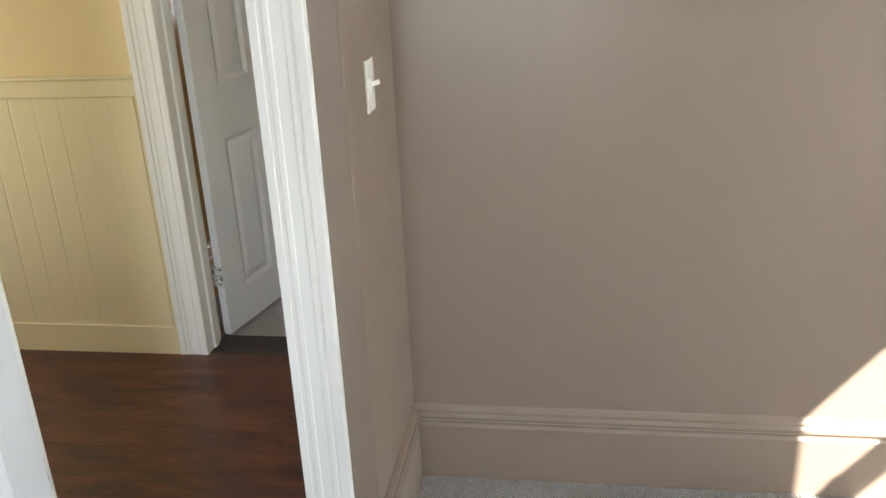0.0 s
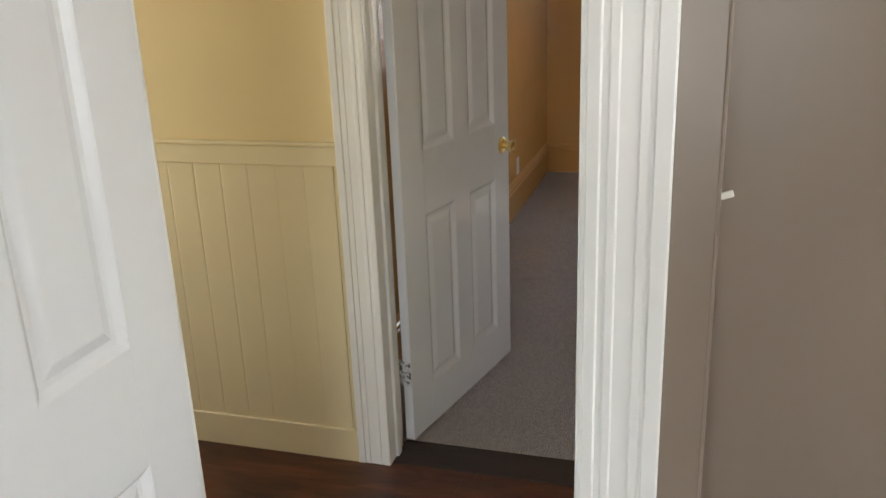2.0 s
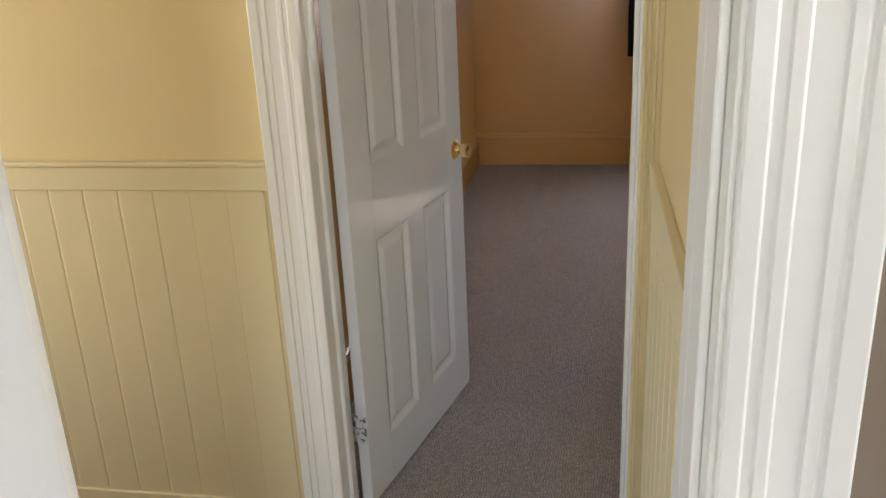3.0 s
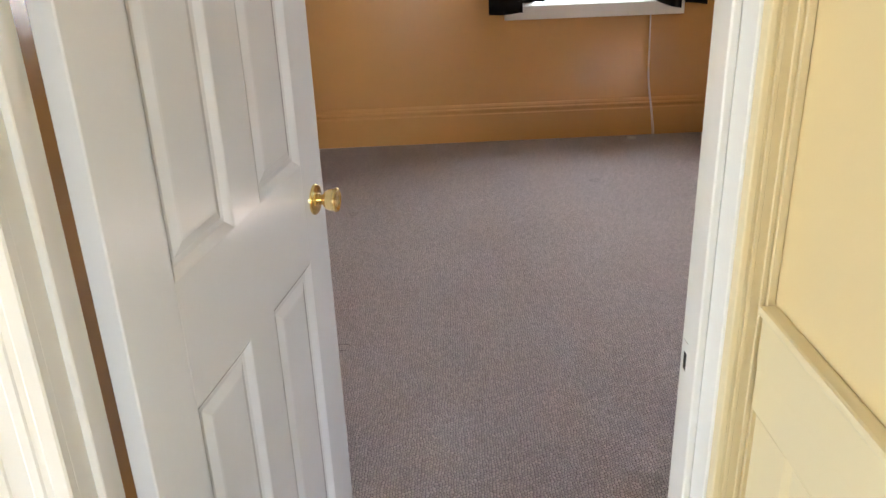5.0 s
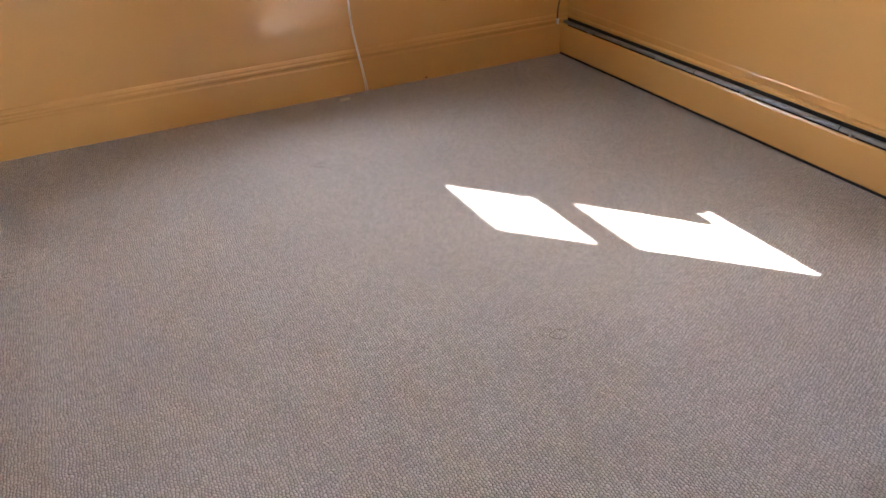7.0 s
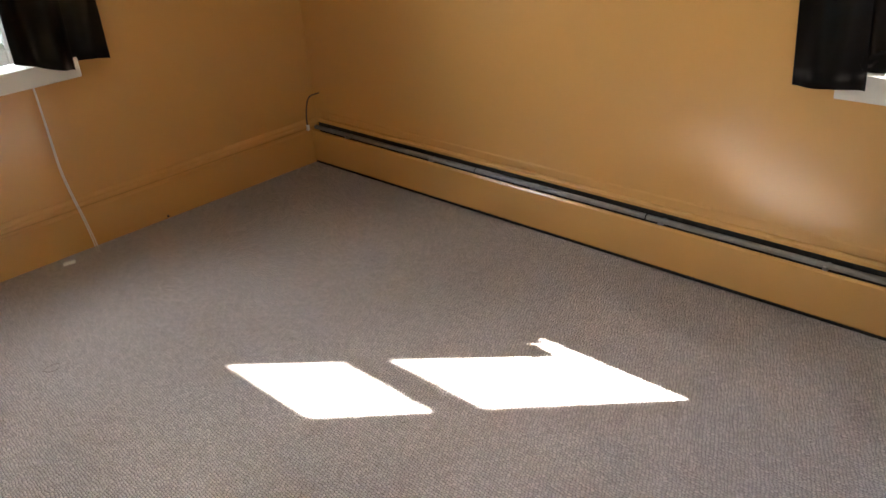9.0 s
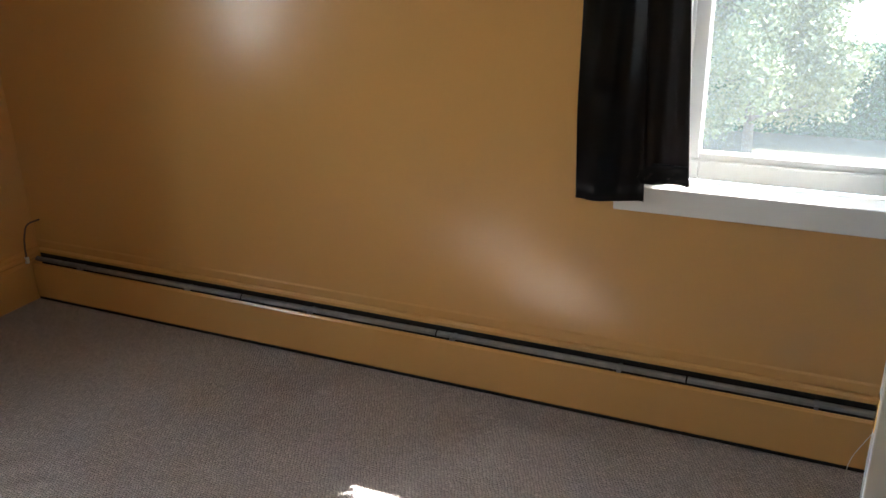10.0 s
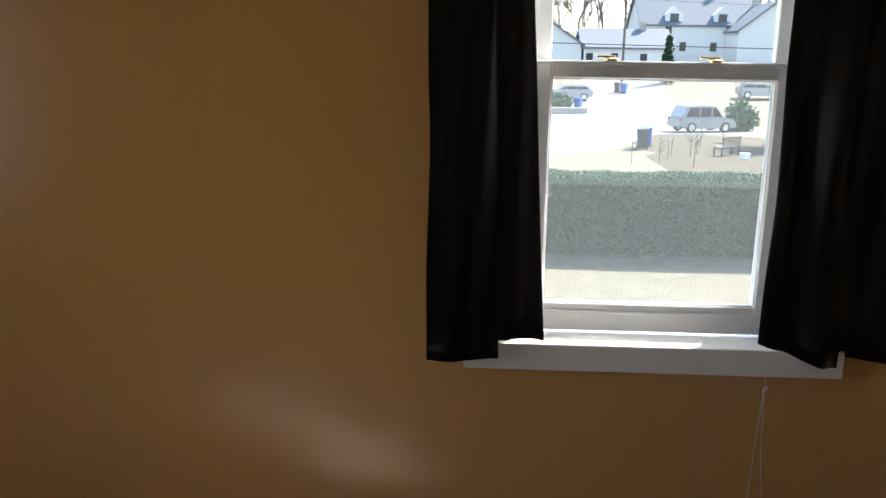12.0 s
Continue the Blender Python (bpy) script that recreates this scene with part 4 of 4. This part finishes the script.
def tree(name, label, at, height, radius, leaf, count, size, trunk_r, cone=0.0, base=0.12, seed=1, clump=None):
    t = empty(name, at)
    tagged(t, label, "tree")
    rng = random.Random(seed)
    bm = tube(bmesh.new(), [(0, 0, -0.15), (0.04, 0.02, height * 0.4), (0.0, 0.05, height * 0.9)], [trunk_r, trunk_r * 0.7, trunk_r * 0.2], 8)
    tips = []
    for k in range(26):
        f = base + (0.97 - base) * (k + rng.random()) / 26
        a = k * 2.4 + rng.uniform(-0.4, 0.4)
        wide = radius * ((1 - f) ** 0.8 if cone else max(0.2, math.sin(math.pi * min(1, f * 0.85 + 0.12)))) * rng.uniform(0.65, 1.1)
        tip = Vector((math.cos(a) * wide, math.sin(a) * wide, height * f + 0.18 * wide))
        tube(bm, [(0, 0, height * f * 0.92), tuple(tip * 0.5 + Vector((0, 0, height * f * 0.47))), tuple(tip)], [trunk_r * 0.3, trunk_r * 0.2, 0.008], 5)
        tips.append((tip, wide))
    part("trunk", bm, bark, t)
    if count:
        bm = bmesh.new()
        for tip, wide in tips:
            for _ in range(6):
                c = Vector((tip.x * rng.uniform(0.35, 1.05), tip.y * rng.uniform(0.35, 1.05), tip.z + rng.gauss(0, 0.05 * height)))
                leaves(bm, c, count // (26 * 6), size, clump or 0.11 * radius + 0.03, rng)
        part("crown", bm, leaf, t)
    return t


def bare_tree(at, height, seed):
    t = empty("bare_tree", at)
    tagged(t, "leafless winter tree with fine grey branches", "tree", "bare trees behind the houses")
    rng = random.Random(seed)
    bm = bmesh.new()

    def grow(p, d, length, r, depth):
        q = p + d * length
        tube(bm, [tuple(p), tuple(q)], [r, r * 0.65], 5 if depth < 2 else 3)
        if depth < 5:
            for _ in range(4 if depth > 1 else 3):
                e = (d + Vector((rng.uniform(-1, 1), rng.uniform(-1, 1), rng.uniform(-0.2, 0.8))) * 0.62).normalized()
                grow(q, e, length * rng.uniform(0.6, 0.82), r * 0.66, depth + 1)

    grow(Vector((0, 0, -0.3)), Vector((0, 0, 1)), height * 0.27, height * 0.014, 0)
    part("trunk", bm, bark, t)
    return t


tree("evergreen_tree", "yellow-green bushy evergreen beside the hedge", (16.6, 2.25, -2.62), 4.5, 2.6, ever_leaf, 66000, 0.085, 0.11, cone=1.0, seed=3, base=0.13, clump=0.17)
tree("cypress_tree", "slim dark green cypress before a white house", (95, -18.8, ground_z(95) - 0.05), 5.0, 0.9, cypress_leaf, 3000, 0.3, 0.12, cone=1.0, base=0.03, seed=5)
tree("shrub", "round green shrub by the parked car", (60.3, -16.6, ground_z(60.3) - 0.05), 1.9, 1.1, hedge_leaf, 2500, 0.3, 0.07, base=0.04, seed=8)
tree("shrub", "round green shrub at the street corner", (70, 0.6, ground_z(70) - 0.05), 2.2, 1.6, ever_leaf, 2500, 0.3, 0.07, base=0.04, seed=9)
tree("shrub", "yellowish clipped shrub at the street corner", (57, 0.3, ground_z(57) - 0.05), 1.3, 1.7, ever_leaf, 2500, 0.25, 0.05, base=0.04, seed=10)
tree("shrub", "low green shrub in front of a parked car", (72, -4.9, ground_z(72) - 0.05), 1.15, 1.25, hedge_leaf, 2500, 0.25, 0.05, base=0.04, seed=11)
for k, (x, y, h) in enumerate(((76, -21, 4.5), (135, -4, 14), (140, -14, 16), (138, -22, 15), (150, -30, 17), (130, -44, 14), (125, -52, 13), (145, -8, 16), (118, -38, 9), (128, -1, 12), (126, -6, 11), (131, -10, 13), (127, -13, 12), (134, -17, 14), (142, -2, 15), (146, -18, 16), (137, -34, 15), (133, -39, 13), (141, -26, 16))):
    bare_tree((x, y, ground_z(x)), h, 20 + k)


# leafless woods behind the houses
rng = random.Random(77)
bm = bmesh.new()
for k in range(5200):
    x, y = rng.uniform(142, 185), rng.uniform(-75, 18)
    z = ground_z(x) + rng.uniform(0.0, 13.0)
    up = Vector((rng.uniform(-0.6, 0.6), rng.uniform(-0.6, 0.6), 1.0)).normalized() * rng.uniform(1.5, 4.5)
    tube(bm, [(x, y, z), (x + up.x * 0.5, y + up.y * 0.5 + rng.uniform(-0.2, 0.2), z + up.z * 0.5), (x + up.x, y + up.y, z + up.z)], [0.045, 0.03, 0.012], 3)
for k in range(45):
    x, y = rng.uniform(142, 185), rng.uniform(-75, 18)
    tube(bm, [(x, y, ground_z(x) - 0.3), (x + rng.uniform(-0.5, 0.5), y + rng.uniform(-0.5, 0.5), ground_z(x) + rng.uniform(9, 15))], [0.13, 0.04], 5)
woods = empty("woods", (0, 0, 0))
tagged(woods, "leafless grey-brown winter woods on the hill", "trees", kind="stuff")
part("branches", bm, flat("pale_twigs", (0.34, 0.30, 0.28), 0.9), woods)


def wheelie_bin(label, at, rz, material, group=""):
    b = empty("wheelie_bin", at, rz)
    tagged(b, label, "bin", "bins along the street")
    bm = bmesh.new()
    lo = [bm.verts.new((x, y, 0.08)) for x, y in ((-0.23, -0.24), (0.23, -0.24), (0.23, 0.24), (-0.23, 0.24))]
    hi = [bm.verts.new((x, y, 1.0)) for x, y in ((-0.29, -0.34), (0.29, -0.34), (0.29, 0.33), (-0.29, 0.33))]
    for k in range(4):
        bm.faces.new((lo[k], lo[(k + 1) % 4], hi[(k + 1) % 4], hi[k]))
    bm.faces.new(list(reversed(lo)))
    bm.faces.new(hi)
    bmesh.ops.bevel(bm, geom=bm.edges[:], offset=0.02, segments=2, affect="EDGES")
    part("body", bm, material, b)
    lid = part("lid", one_box((-0.31, -0.37, 1.0), (0.31, 0.36, 1.06), 0.02, 2), material, b)
    part("handle", tube(bmesh.new(), [(-0.26, 0.36, 1.0), (-0.26, 0.42, 1.0), (0.26, 0.42, 1.0), (0.26, 0.36, 1.0)], 0.015), material, lid)
    for s in (-0.27, 0.27):
        part("wheel", lathe(bmesh.new(), [(0.10, -0.025), (0.11, -0.02), (0.11, 0.02), (0.10, 0.025)], pose(s, 0.26, 0.11, 0, 90, 0), 14), tyre_mat, b)
    return b


for label, x, y, rz, mat in (("dark grey wheelie bin at the kerb", 44.0, -6.7, 80, bin_grey), ("blue recycling bin at the kerb", 45.3, -7.15, 80, bin_blue),
                             ("dark grey wheelie bin across the street", 73.0, -5.9, 60, bin_grey), ("blue recycling bin across the street", 72.0, -6.6, 60, bin_blue),
                             ("blue recycling bin up the street", 86.0, -12.7, 60, bin_blue), ("dark grey wheelie bin up the street", 86.8, -12.2, 60, bin_grey)):
    wheelie_bin(label, (x, y, ground_z(x) + 0.01), rz, mat)


def car(name, label, at, rz, paint_mat, length=4.7, height=1.7, bonnet=0.26):
    """A parked car: x along it, nose to +x."""
    c = empty(name, at, rz)
    tagged(c, label, "car")
    L, H, Wd = length, height, 0.92
    side = [(-L / 2, 0.45), (-L / 2 + 0.04, 0.95), (-L / 2 + 0.25, 1.02), (L * 0.5 - L * bonnet, 1.03), (L / 2 - 0.25, 0.88), (L / 2 - 0.02, 0.62), (L / 2, 0.35), (L * 0.5 - 0.5, 0.28), (-L * 0.5 + 0.4, 0.28)]
    bm = extrude(bmesh.new(), side, (0, -Wd, 0), (1, 0, 0), (0, 0, 1), (0, 1, 0), 2 * Wd)
    bmesh.ops.bevel(bm, geom=bm.edges[:], offset=0.06, segments=2, affect="EDGES")
    part("body", bm, paint_mat, c)
    cab = [(-L / 2 + 0.16, 1.0), (-L / 2 + 0.55, H - 0.06), (-L * 0.1, H), (L * 0.12, H - 0.08), (L * 0.5 - L * bonnet - 0.05, 1.0)]
    bm = extrude(bmesh.new(), cab, (0, -Wd + 0.1, 0), (1, 0, 0), (0, 0, 1), (0, 1, 0), 2 * Wd - 0.2)
    bmesh.ops.bevel(bm, geom=bm.edges[:], offset=0.05, segments=2, affect="EDGES")
    part("cabin", bm, paint_mat, c)
    for s in (-1, 1):
        y0, y1 = sorted((s * (Wd - 0.105), s * (Wd - 0.09)))
        for x0, x1, in_a, in_b in ((-L / 2 + 0.42, -L * 0.17, 0.28, 0.0), (-L * 0.15, L * 0.04, 0.0, 0.0), (L * 0.06, L * 0.5 - L * bonnet - 0.2, 0.0, 0.5)):
            pts = [(x0, 1.06), (x1, 1.06), (x1 - in_b, H - 0.16), (x0 + in_a, H - 0.16)]
            part("window", extrude(bmesh.new(), pts, (0, y0, 0), (1, 0, 0), (0, 0, 1), (0, 1, 0), y1 - y0), dark_glass, c)
        for x in (-L / 2 + 0.85, L / 2 - 0.9):
            w = part("wheel", lathe(bmesh.new(), [(0.24, -0.11), (0.34, -0.10), (0.36, 0.0), (0.34, 0.10), (0.24, 0.11)], pose(x, s * (Wd - 0.08), 0.36, 90, 0, 0), 20), tyre_mat, c)
            part("rim", lathe(bmesh.new(), [(0.23, -0.115), (0.22, -0.12), (0.06, -0.10), (0.06, 0.10), (0.22, 0.12), (0.23, 0.115)], pose(x, s * (Wd - 0.08), 0.36, 90, 0, 0), 16), rim_mat, w)
        part("tail_light", one_box((-L / 2 - 0.01, s * 0.70 - 0.12, 0.78), (-L / 2 + 0.06, s * 0.70 + 0.12, 0.95), 0.01, 1), lamp_red, c)
        part("headlight", one_box((L / 2 - 0.14, s * 0.68 - 0.14, 0.62), (L / 2 - 0.02, s * 0.68 + 0.14, 0.78), 0.01, 1), dark_glass, c)
    return c


car("parked_suv", "silver sport utility car parked in a driveway", (58.8, -13.5, ground_z(58.8) + 0.03), -72, car_silver, 4.3, 1.82, 0.22)
car("parked_car", "silver saloon car parked by a low wall", (80.0, -6.5, ground_z(80) + 0.03), 92, car_silver, 4.5, 1.45, 0.3)
car("parked_car", "silver car parked farther up the slope", (84.0, -25.5, ground_z(84) + 0.03), -95, car_silver, 4.5, 1.5, 0.3)
low_wall = empty("low_wall", (70, -4.2, ground_z(70)), 8)
tagged(low_wall, "low concrete retaining wall by the street", "wall")
part("body", one_box((-0.2, -3.0, -0.3), (0.2, 3.5, 0.42), 0.02, 1), brick_red, low_wall)
part("coping", one_box((-0.28, -3.1, 0.42), (0.28, 3.6, 0.5), 0.02, 1), brick_red, low_wall)


def house(label, at, rz, wide, deep, eaves, ridge, windows, dormer=False):
    """A gabled house: ridge along x, facing -y before it is turned."""
    h = empty("house", at, rz)
    tagged(h, label, "house")
    bm = extrude(bmesh.new(), [(-deep / 2, -1.0), (deep / 2, -1.0), (deep / 2, eaves), (0, ridge), (-deep / 2, eaves)], (-wide / 2, 0, 0), (0, 1, 0), (0, 0, 1), (1, 0, 0), wide)
    part("wall", bm, siding, h)
    k = (ridge - eaves) / (deep / 2)
    o = 0.4
    pts = [(-deep / 2 - o, eaves - o * k), (0, ridge), (deep / 2 + o, eaves - o * k), (deep / 2 + o, eaves - o * k + 0.22), (0, ridge + 0.24), (-deep / 2 - o, eaves - o * k + 0.22)]
    roof = part("roof", extrude(bmesh.new(), pts, (-wide / 2 - o, 0, 0.01), (0, 1, 0), (0, 0, 1), (1, 0, 0), wide + 2 * o), roofing, h)
    part("chimney", one_box((wide * 0.2, -0.4, ridge - 0.6), (wide * 0.2 + 0.7, 0.3, ridge + 1.0)), brick_red, roof)
    for x, z in windows:
        w = part("window", one_box((x - 0.5, -deep / 2 - 0.05, z), (x + 0.5, -deep / 2 + 0.02, z + 1.3)), siding, h)
        part("pane", one_box((x - 0.42, -deep / 2 - 0.06, z + 0.08), (x + 0.42, -deep / 2 - 0.04, z + 1.22)), dark_glass, w)
    if dormer:
        for x in (-wide * 0.22, wide * 0.2):
            d = part("dormer", extrude(bmesh.new(), [(x - 1.1, eaves), (x + 1.1, eaves), (x + 1.1, eaves + 1.3), (x, eaves + 2.3), (x - 1.1, eaves + 1.3)], (0, -deep / 2 + 0.2, 0), (1, 0, 0), (0, 0, 1), (0, 1, 0), deep * 0.35), siding, h)
            part("pane", one_box((x - 0.55, -deep / 2 + 0.15, eaves + 0.35), (x + 0.55, -deep / 2 + 0.21, eaves + 1.35)), dark_glass, d)
    return h


house("white house with a plain gable by the street", (112, -5.0, -0.5), 0, 14, 11, 3.6, 7.2, ((-4, 1.0), (0, 1.0), (4, 1.0)))
house("long low white house with a blue-grey roof", (109, -16.0, 0.0), -90, 10.4, 8, 2.8, 4.9, ((-4.5, 0.9), (-1.5, 0.9), (2, 0.9), (4.6, 0.9)))
house("tall white house with dormers and a grey roof", (121, -27.0, 1.3), -90, 15, 11, 4.7, 8.8, ((-5, 1.2), (-2, 1.2), (2, 1.2), (5, 1.2), (-4, 3.3), (4, 3.3)), True)
house("white house with a steep gable behind the trees", (116, -35.0, 0.6), 5, 9, 9, 4.6, 8.0, ((-2.5, 1.2), (2.5, 1.2), (0, 3.0)))

pole_thing = empty("utility_pole", (95, -13.9, ground_z(95)))
tagged(pole_thing, "weathered wooden utility pole carrying wires", "utility pole")
part("post", tube(bmesh.new(), [(0, 0, -0.5), (0, 0, 10.5)], [0.16, 0.11], 8), wood_pole, pole_thing)
part("crossarm", one_box((-0.06, -1.2, 9.5), (0.06, 1.2, 9.64)), wood_pole, pole_thing)
for k, (a, b, sag) in enumerate((((60, 40, 10.2), (95, -13.9, 9.6), 1.0), ((95, -13.9, 9.6), (84, -70, 9.5), 1.0), ((60, 40, 8.6), (95, -13.9, 7.9), 0.9), ((95, -13.9, 7.9), (84, -70, 7.6), 0.9),
                                 ((60, 30, 8.0), (95, -13.9, 7.1), 0.8), ((95, -13.9, 7.9), (30, -60, 8.2), 0.8), ((32, 25, 2.7), (34, -35, 2.0), 0.25), ((32, 25, 1.35), (34, -35, 1.0), 0.12))):
    pts = []
    for j in range(25):
        f = j / 24
        p = Vector(a).lerp(Vector(b), f)
        p.z -= sag * 4 * f * (1 - f)
        pts.append(tuple(p))
    tagged(obj_of("overhead_wire", tube(bmesh.new(), pts, 0.02, 4), wire_mat), "black overhead wire strung between poles", "wire")


# ---- young plants, stakes and seats on the street lawn ----
def stake(x, y, height, lean):
    s = empty("garden_stake", (x, y, ground_z(x)))
    tagged(s, "thin wooden stake standing in the lawn", "stake", "stakes on the lawn")
    part("rod", tube(bmesh.new(), [(0, 0, -0.2), (lean * 0.4, lean, height)], [0.022, 0.016], 6), wood_pole, s)
    part("tie", tube(bmesh.new(), [(-0.03, 0, height * 0.7), (0.03, 0, height * 0.7)], 0.028, 6), wire_mat, s)


for x, y, height, lean in ((37.0, -4.95, 1.7, 0.02), (36.2, -7.4, 1.35, -0.02), (39.2, -7.0, 0.95, 0.05), (41.4, -7.6, 0.9, -0.06), (47.2, -11.7, 1.7, 0.03)):
    stake(x, y, height, lean)


def young_plant(x, y, height, seed):
    p = empty("young_tree", (x, y, ground_z(x)))
    tagged(p, "leafless young tree planted in the lawn", "tree", "young trees on the lawn")
    rng = random.Random(seed)
    bm = tube(bmesh.new(), [(0, 0, -0.15), (0.02, 0.03, height)], [0.025, 0.008], 5)
    for k in range(14):
        z = height * rng.uniform(0.3, 0.95)
        a = rng.uniform(0, 6.28)
        r = (height - z) * 0.5 + 0.1
        tube(bm, [(0, 0, z), (r * math.cos(a), r * math.sin(a), z + r * 0.9)], [0.009, 0.004], 4)
    part("trunk", bm, bark, p)


for k, (x, y, height) in enumerate(((38.2, -6.4, 1.2), (40.4, -8.3, 1.1), (42.0, -9.0, 1.0), (46.0, -10.2, 1.5))):
    young_plant(x, y, height, 60 + k)

bench = empty("garden_bench", (41.6, -10.3, ground_z(41.6)), 130)
tagged(bench, "dark slatted garden bench standing on the lawn", "bench")
for k in range(4):
    part("seat_slat", one_box((-0.75, -0.22 + k * 0.115, 0.42), (0.75, -0.12 + k * 0.115, 0.45), 0.004, 1), wire_mat, bench)
for k in range(9):
    part("back_slat", one_box((-0.72 + k * 0.17, 0.24, 0.45), (-0.66 + k * 0.17, 0.27, 0.86), 0.003, 1), wire_mat, bench)
part("back_rail", one_box((-0.76, 0.235, 0.86), (0.76, 0.275, 0.93), 0.004, 1), wire_mat, bench)
for x in (-0.70, 0.70):
    for y in (-0.20, 0.22):
        part("leg", one_box((x - 0.03, y - 0.03, -0.03), (x + 0.03, y + 0.03, 0.42), 0.003, 1), wire_mat, bench)
    part("armrest", one_box((x - 0.04, -0.24, 0.62), (x + 0.04, 0.24, 0.66), 0.004, 1), wire_mat, bench)
crate = empty("storage_box", (40.2, -10.75, ground_z(40.2)), 20)
tagged(crate, "small white plastic box lying on the lawn", "box")
part("body", one_box((-0.2, -0.15, -0.02), (0.2, 0.15, 0.24), 0.015, 2), vinyl, crate)
part("lid", one_box((-0.215, -0.165, 0.24), (0.215, 0.165, 0.28), 0.01, 2), vinyl, crate)
# kept out of view, added only for the shade it casts on the lawn
tree("evergreen_tree", "unseen dark evergreen added to cast shade on the street lawn", (48.0, -17.2, ground_z(48.0) - 0.05), 6.5, 2.6, hedge_leaf, 9000, 0.32, 0.16, seed=31, base=0.06)


# ---- hall wainscot, planks ----
def board_mesh(w, h, t, groove=0.0013, ease=0.004):
    """An upright board with eased long edges, standing on z = 0, face to -y."""
    bm = bmesh.new()
    extrude(bm, [(0, 0), (0, -t + groove), (ease, -t), (w - ease, -t), (w, -t + groove), (w, 0)], (0, 0, 0), (1, 0, 0), (0, 1, 0), (0, 0, 1), h)
    return bm


RAIL_LO, RAIL_HI, HBASE = 1.036, 1.110, 0.122
panel_n = structure(obj_of("wainscot_north", one_box((HALL_LEFT, -0.004, 0), (OB0 - 0.113, 0.0, RAIL_LO)), yellow_board), "yellow painted tongue-and-groove wainscot", "wainscot")
panel_e = structure(obj_of("wainscot_east", one_box((HALL_X - 0.004, WA1, 0), (HALL_X, -0.02, RAIL_LO)), yellow_board), "yellow painted tongue-and-groove wainscot", "wainscot")
for x0, x1 in ((HALL_LEFT, OB0 - 0.113),):
    structure(obj_of("baseboard", one_box((x0, -0.020, 0), (x1, -0.004, HBASE), 0.003, 2), yellow_board), "yellow painted plain hall baseboard", "baseboard")
    structure(obj_of("trim", one_box((x0, -0.019, RAIL_LO), (x1, 0.0, RAIL_HI - 0.012), 0.002, 1), yellow_board), "yellow painted chair rail board", "chair rail")
    structure(obj_of("trim", one_box((x0, -0.024, RAIL_HI - 0.012), (x1, 0.0, RAIL_HI), 0.004, 2), yellow_board), "yellow painted chair rail cap", "chair rail")
structure(obj_of("baseboard", one_box((HALL_X - 0.020, WA1, 0), (HALL_X - 0.004, -0.025, HBASE), 0.003, 2), yellow_board), "yellow painted plain hall baseboard", "baseboard")
structure(obj_of("trim", one_box((HALL_X - 0.015, WA1, RAIL_LO), (HALL_X, -0.025, RAIL_HI - 0.012), 0.002, 1), yellow_board), "yellow painted chair rail board", "chair rail")
structure(obj_of("trim", one_box((HALL_X - 0.020, WA1, RAIL_HI - 0.012), (HALL_X, -0.025, RAIL_HI), 0.004, 2), yellow_board), "yellow painted chair rail cap", "chair rail")
BW = 0.0978
first = None
x = -0.392
xs = []
while x > HALL_LEFT + BW:
    x -= BW
    xs.append(x)
xs = [-0.392, -0.392 + BW] + xs
for x in xs:
    # the joints of the boards by the casing are shallower
    if x > -0.495:
        smoothed = part("board", board_mesh(min(BW, OB0 - 0.113 - x), RAIL_LO - HBASE, 0.009, 0.0006, 0.002), yellow_board, panel_n)
        smoothed.matrix_basis = pose(x, -0.004, HBASE)
    elif first is None:
        first = part("board", board_mesh(BW, RAIL_LO - HBASE, 0.009, 0.0013, 0.005), yellow_board, panel_n)
        first.matrix_basis = pose(x, -0.004, HBASE)
    else:
        shared("board", first, pose(x, -0.004, HBASE), panel_n)
part("frieze", one_box((HALL_X - 0.013, WA1, RAIL_LO - 0.06), (HALL_X - 0.004, -0.025, RAIL_LO), 0.001, 1), yellow_board, panel_e)
side = None
y = -0.03
while y - BW > WA1:
    if side is None:
        side = part("board", board_mesh(BW, RAIL_LO - HBASE - 0.06, 0.009, 0.0060, 0.010), yellow_board, panel_e)
        side.matrix_basis = pose(HALL_X - 0.004, y, HBASE, 0, 0, -90)
    else:
        shared("board", side, pose(HALL_X - 0.004, y, HBASE, 0, 0, -90), panel_e)
    y -= BW

# planks of the hall floor, laid along the hall
PW = 0.123
rng = random.Random(4)
meshes = {}
row = 0
y = WA0 + 0.04
while y < 0.0:
    w = min(PW, 0.0 - y)
    x = HALL_LEFT + rng.uniform(-0.9, 0.0)
    while x < HALL_X:
        x0, x1 = max(x, HALL_LEFT), min(x + 1.2, HALL_X + 0.02 if y > WA1 else OA1 + 0.02)
        if y + w <= WA1 + 0.02 and x1 > OA0 - 0.02:
            x0 = max(x0, OA0 - 0.02)
        if x1 - x0 > 0.03:
            key = (round(x1 - x0, 3), round(w, 3))
            if key not in meshes:
                p = part("plank", one_box((0.0002, 0.0002, 0), (x1 - x0 - 0.0002, w - 0.0002, 0.010), 0.0005, 1), wood, hall_floor)
                meshes[key] = p
                p.matrix_basis = pose(x0, y, -0.008)
            else:
                shared("plank", meshes[key], pose(x0, y, -0.008), hall_floor)
        x += 1.2
    y += PW
structure(obj_of("threshold", one_box((OB0 - 0.0, 0.002, -0.008), (OB1, 0.152, 0.005), 0.003, 1), threshold_wood), "dark wooden door threshold", "threshold")
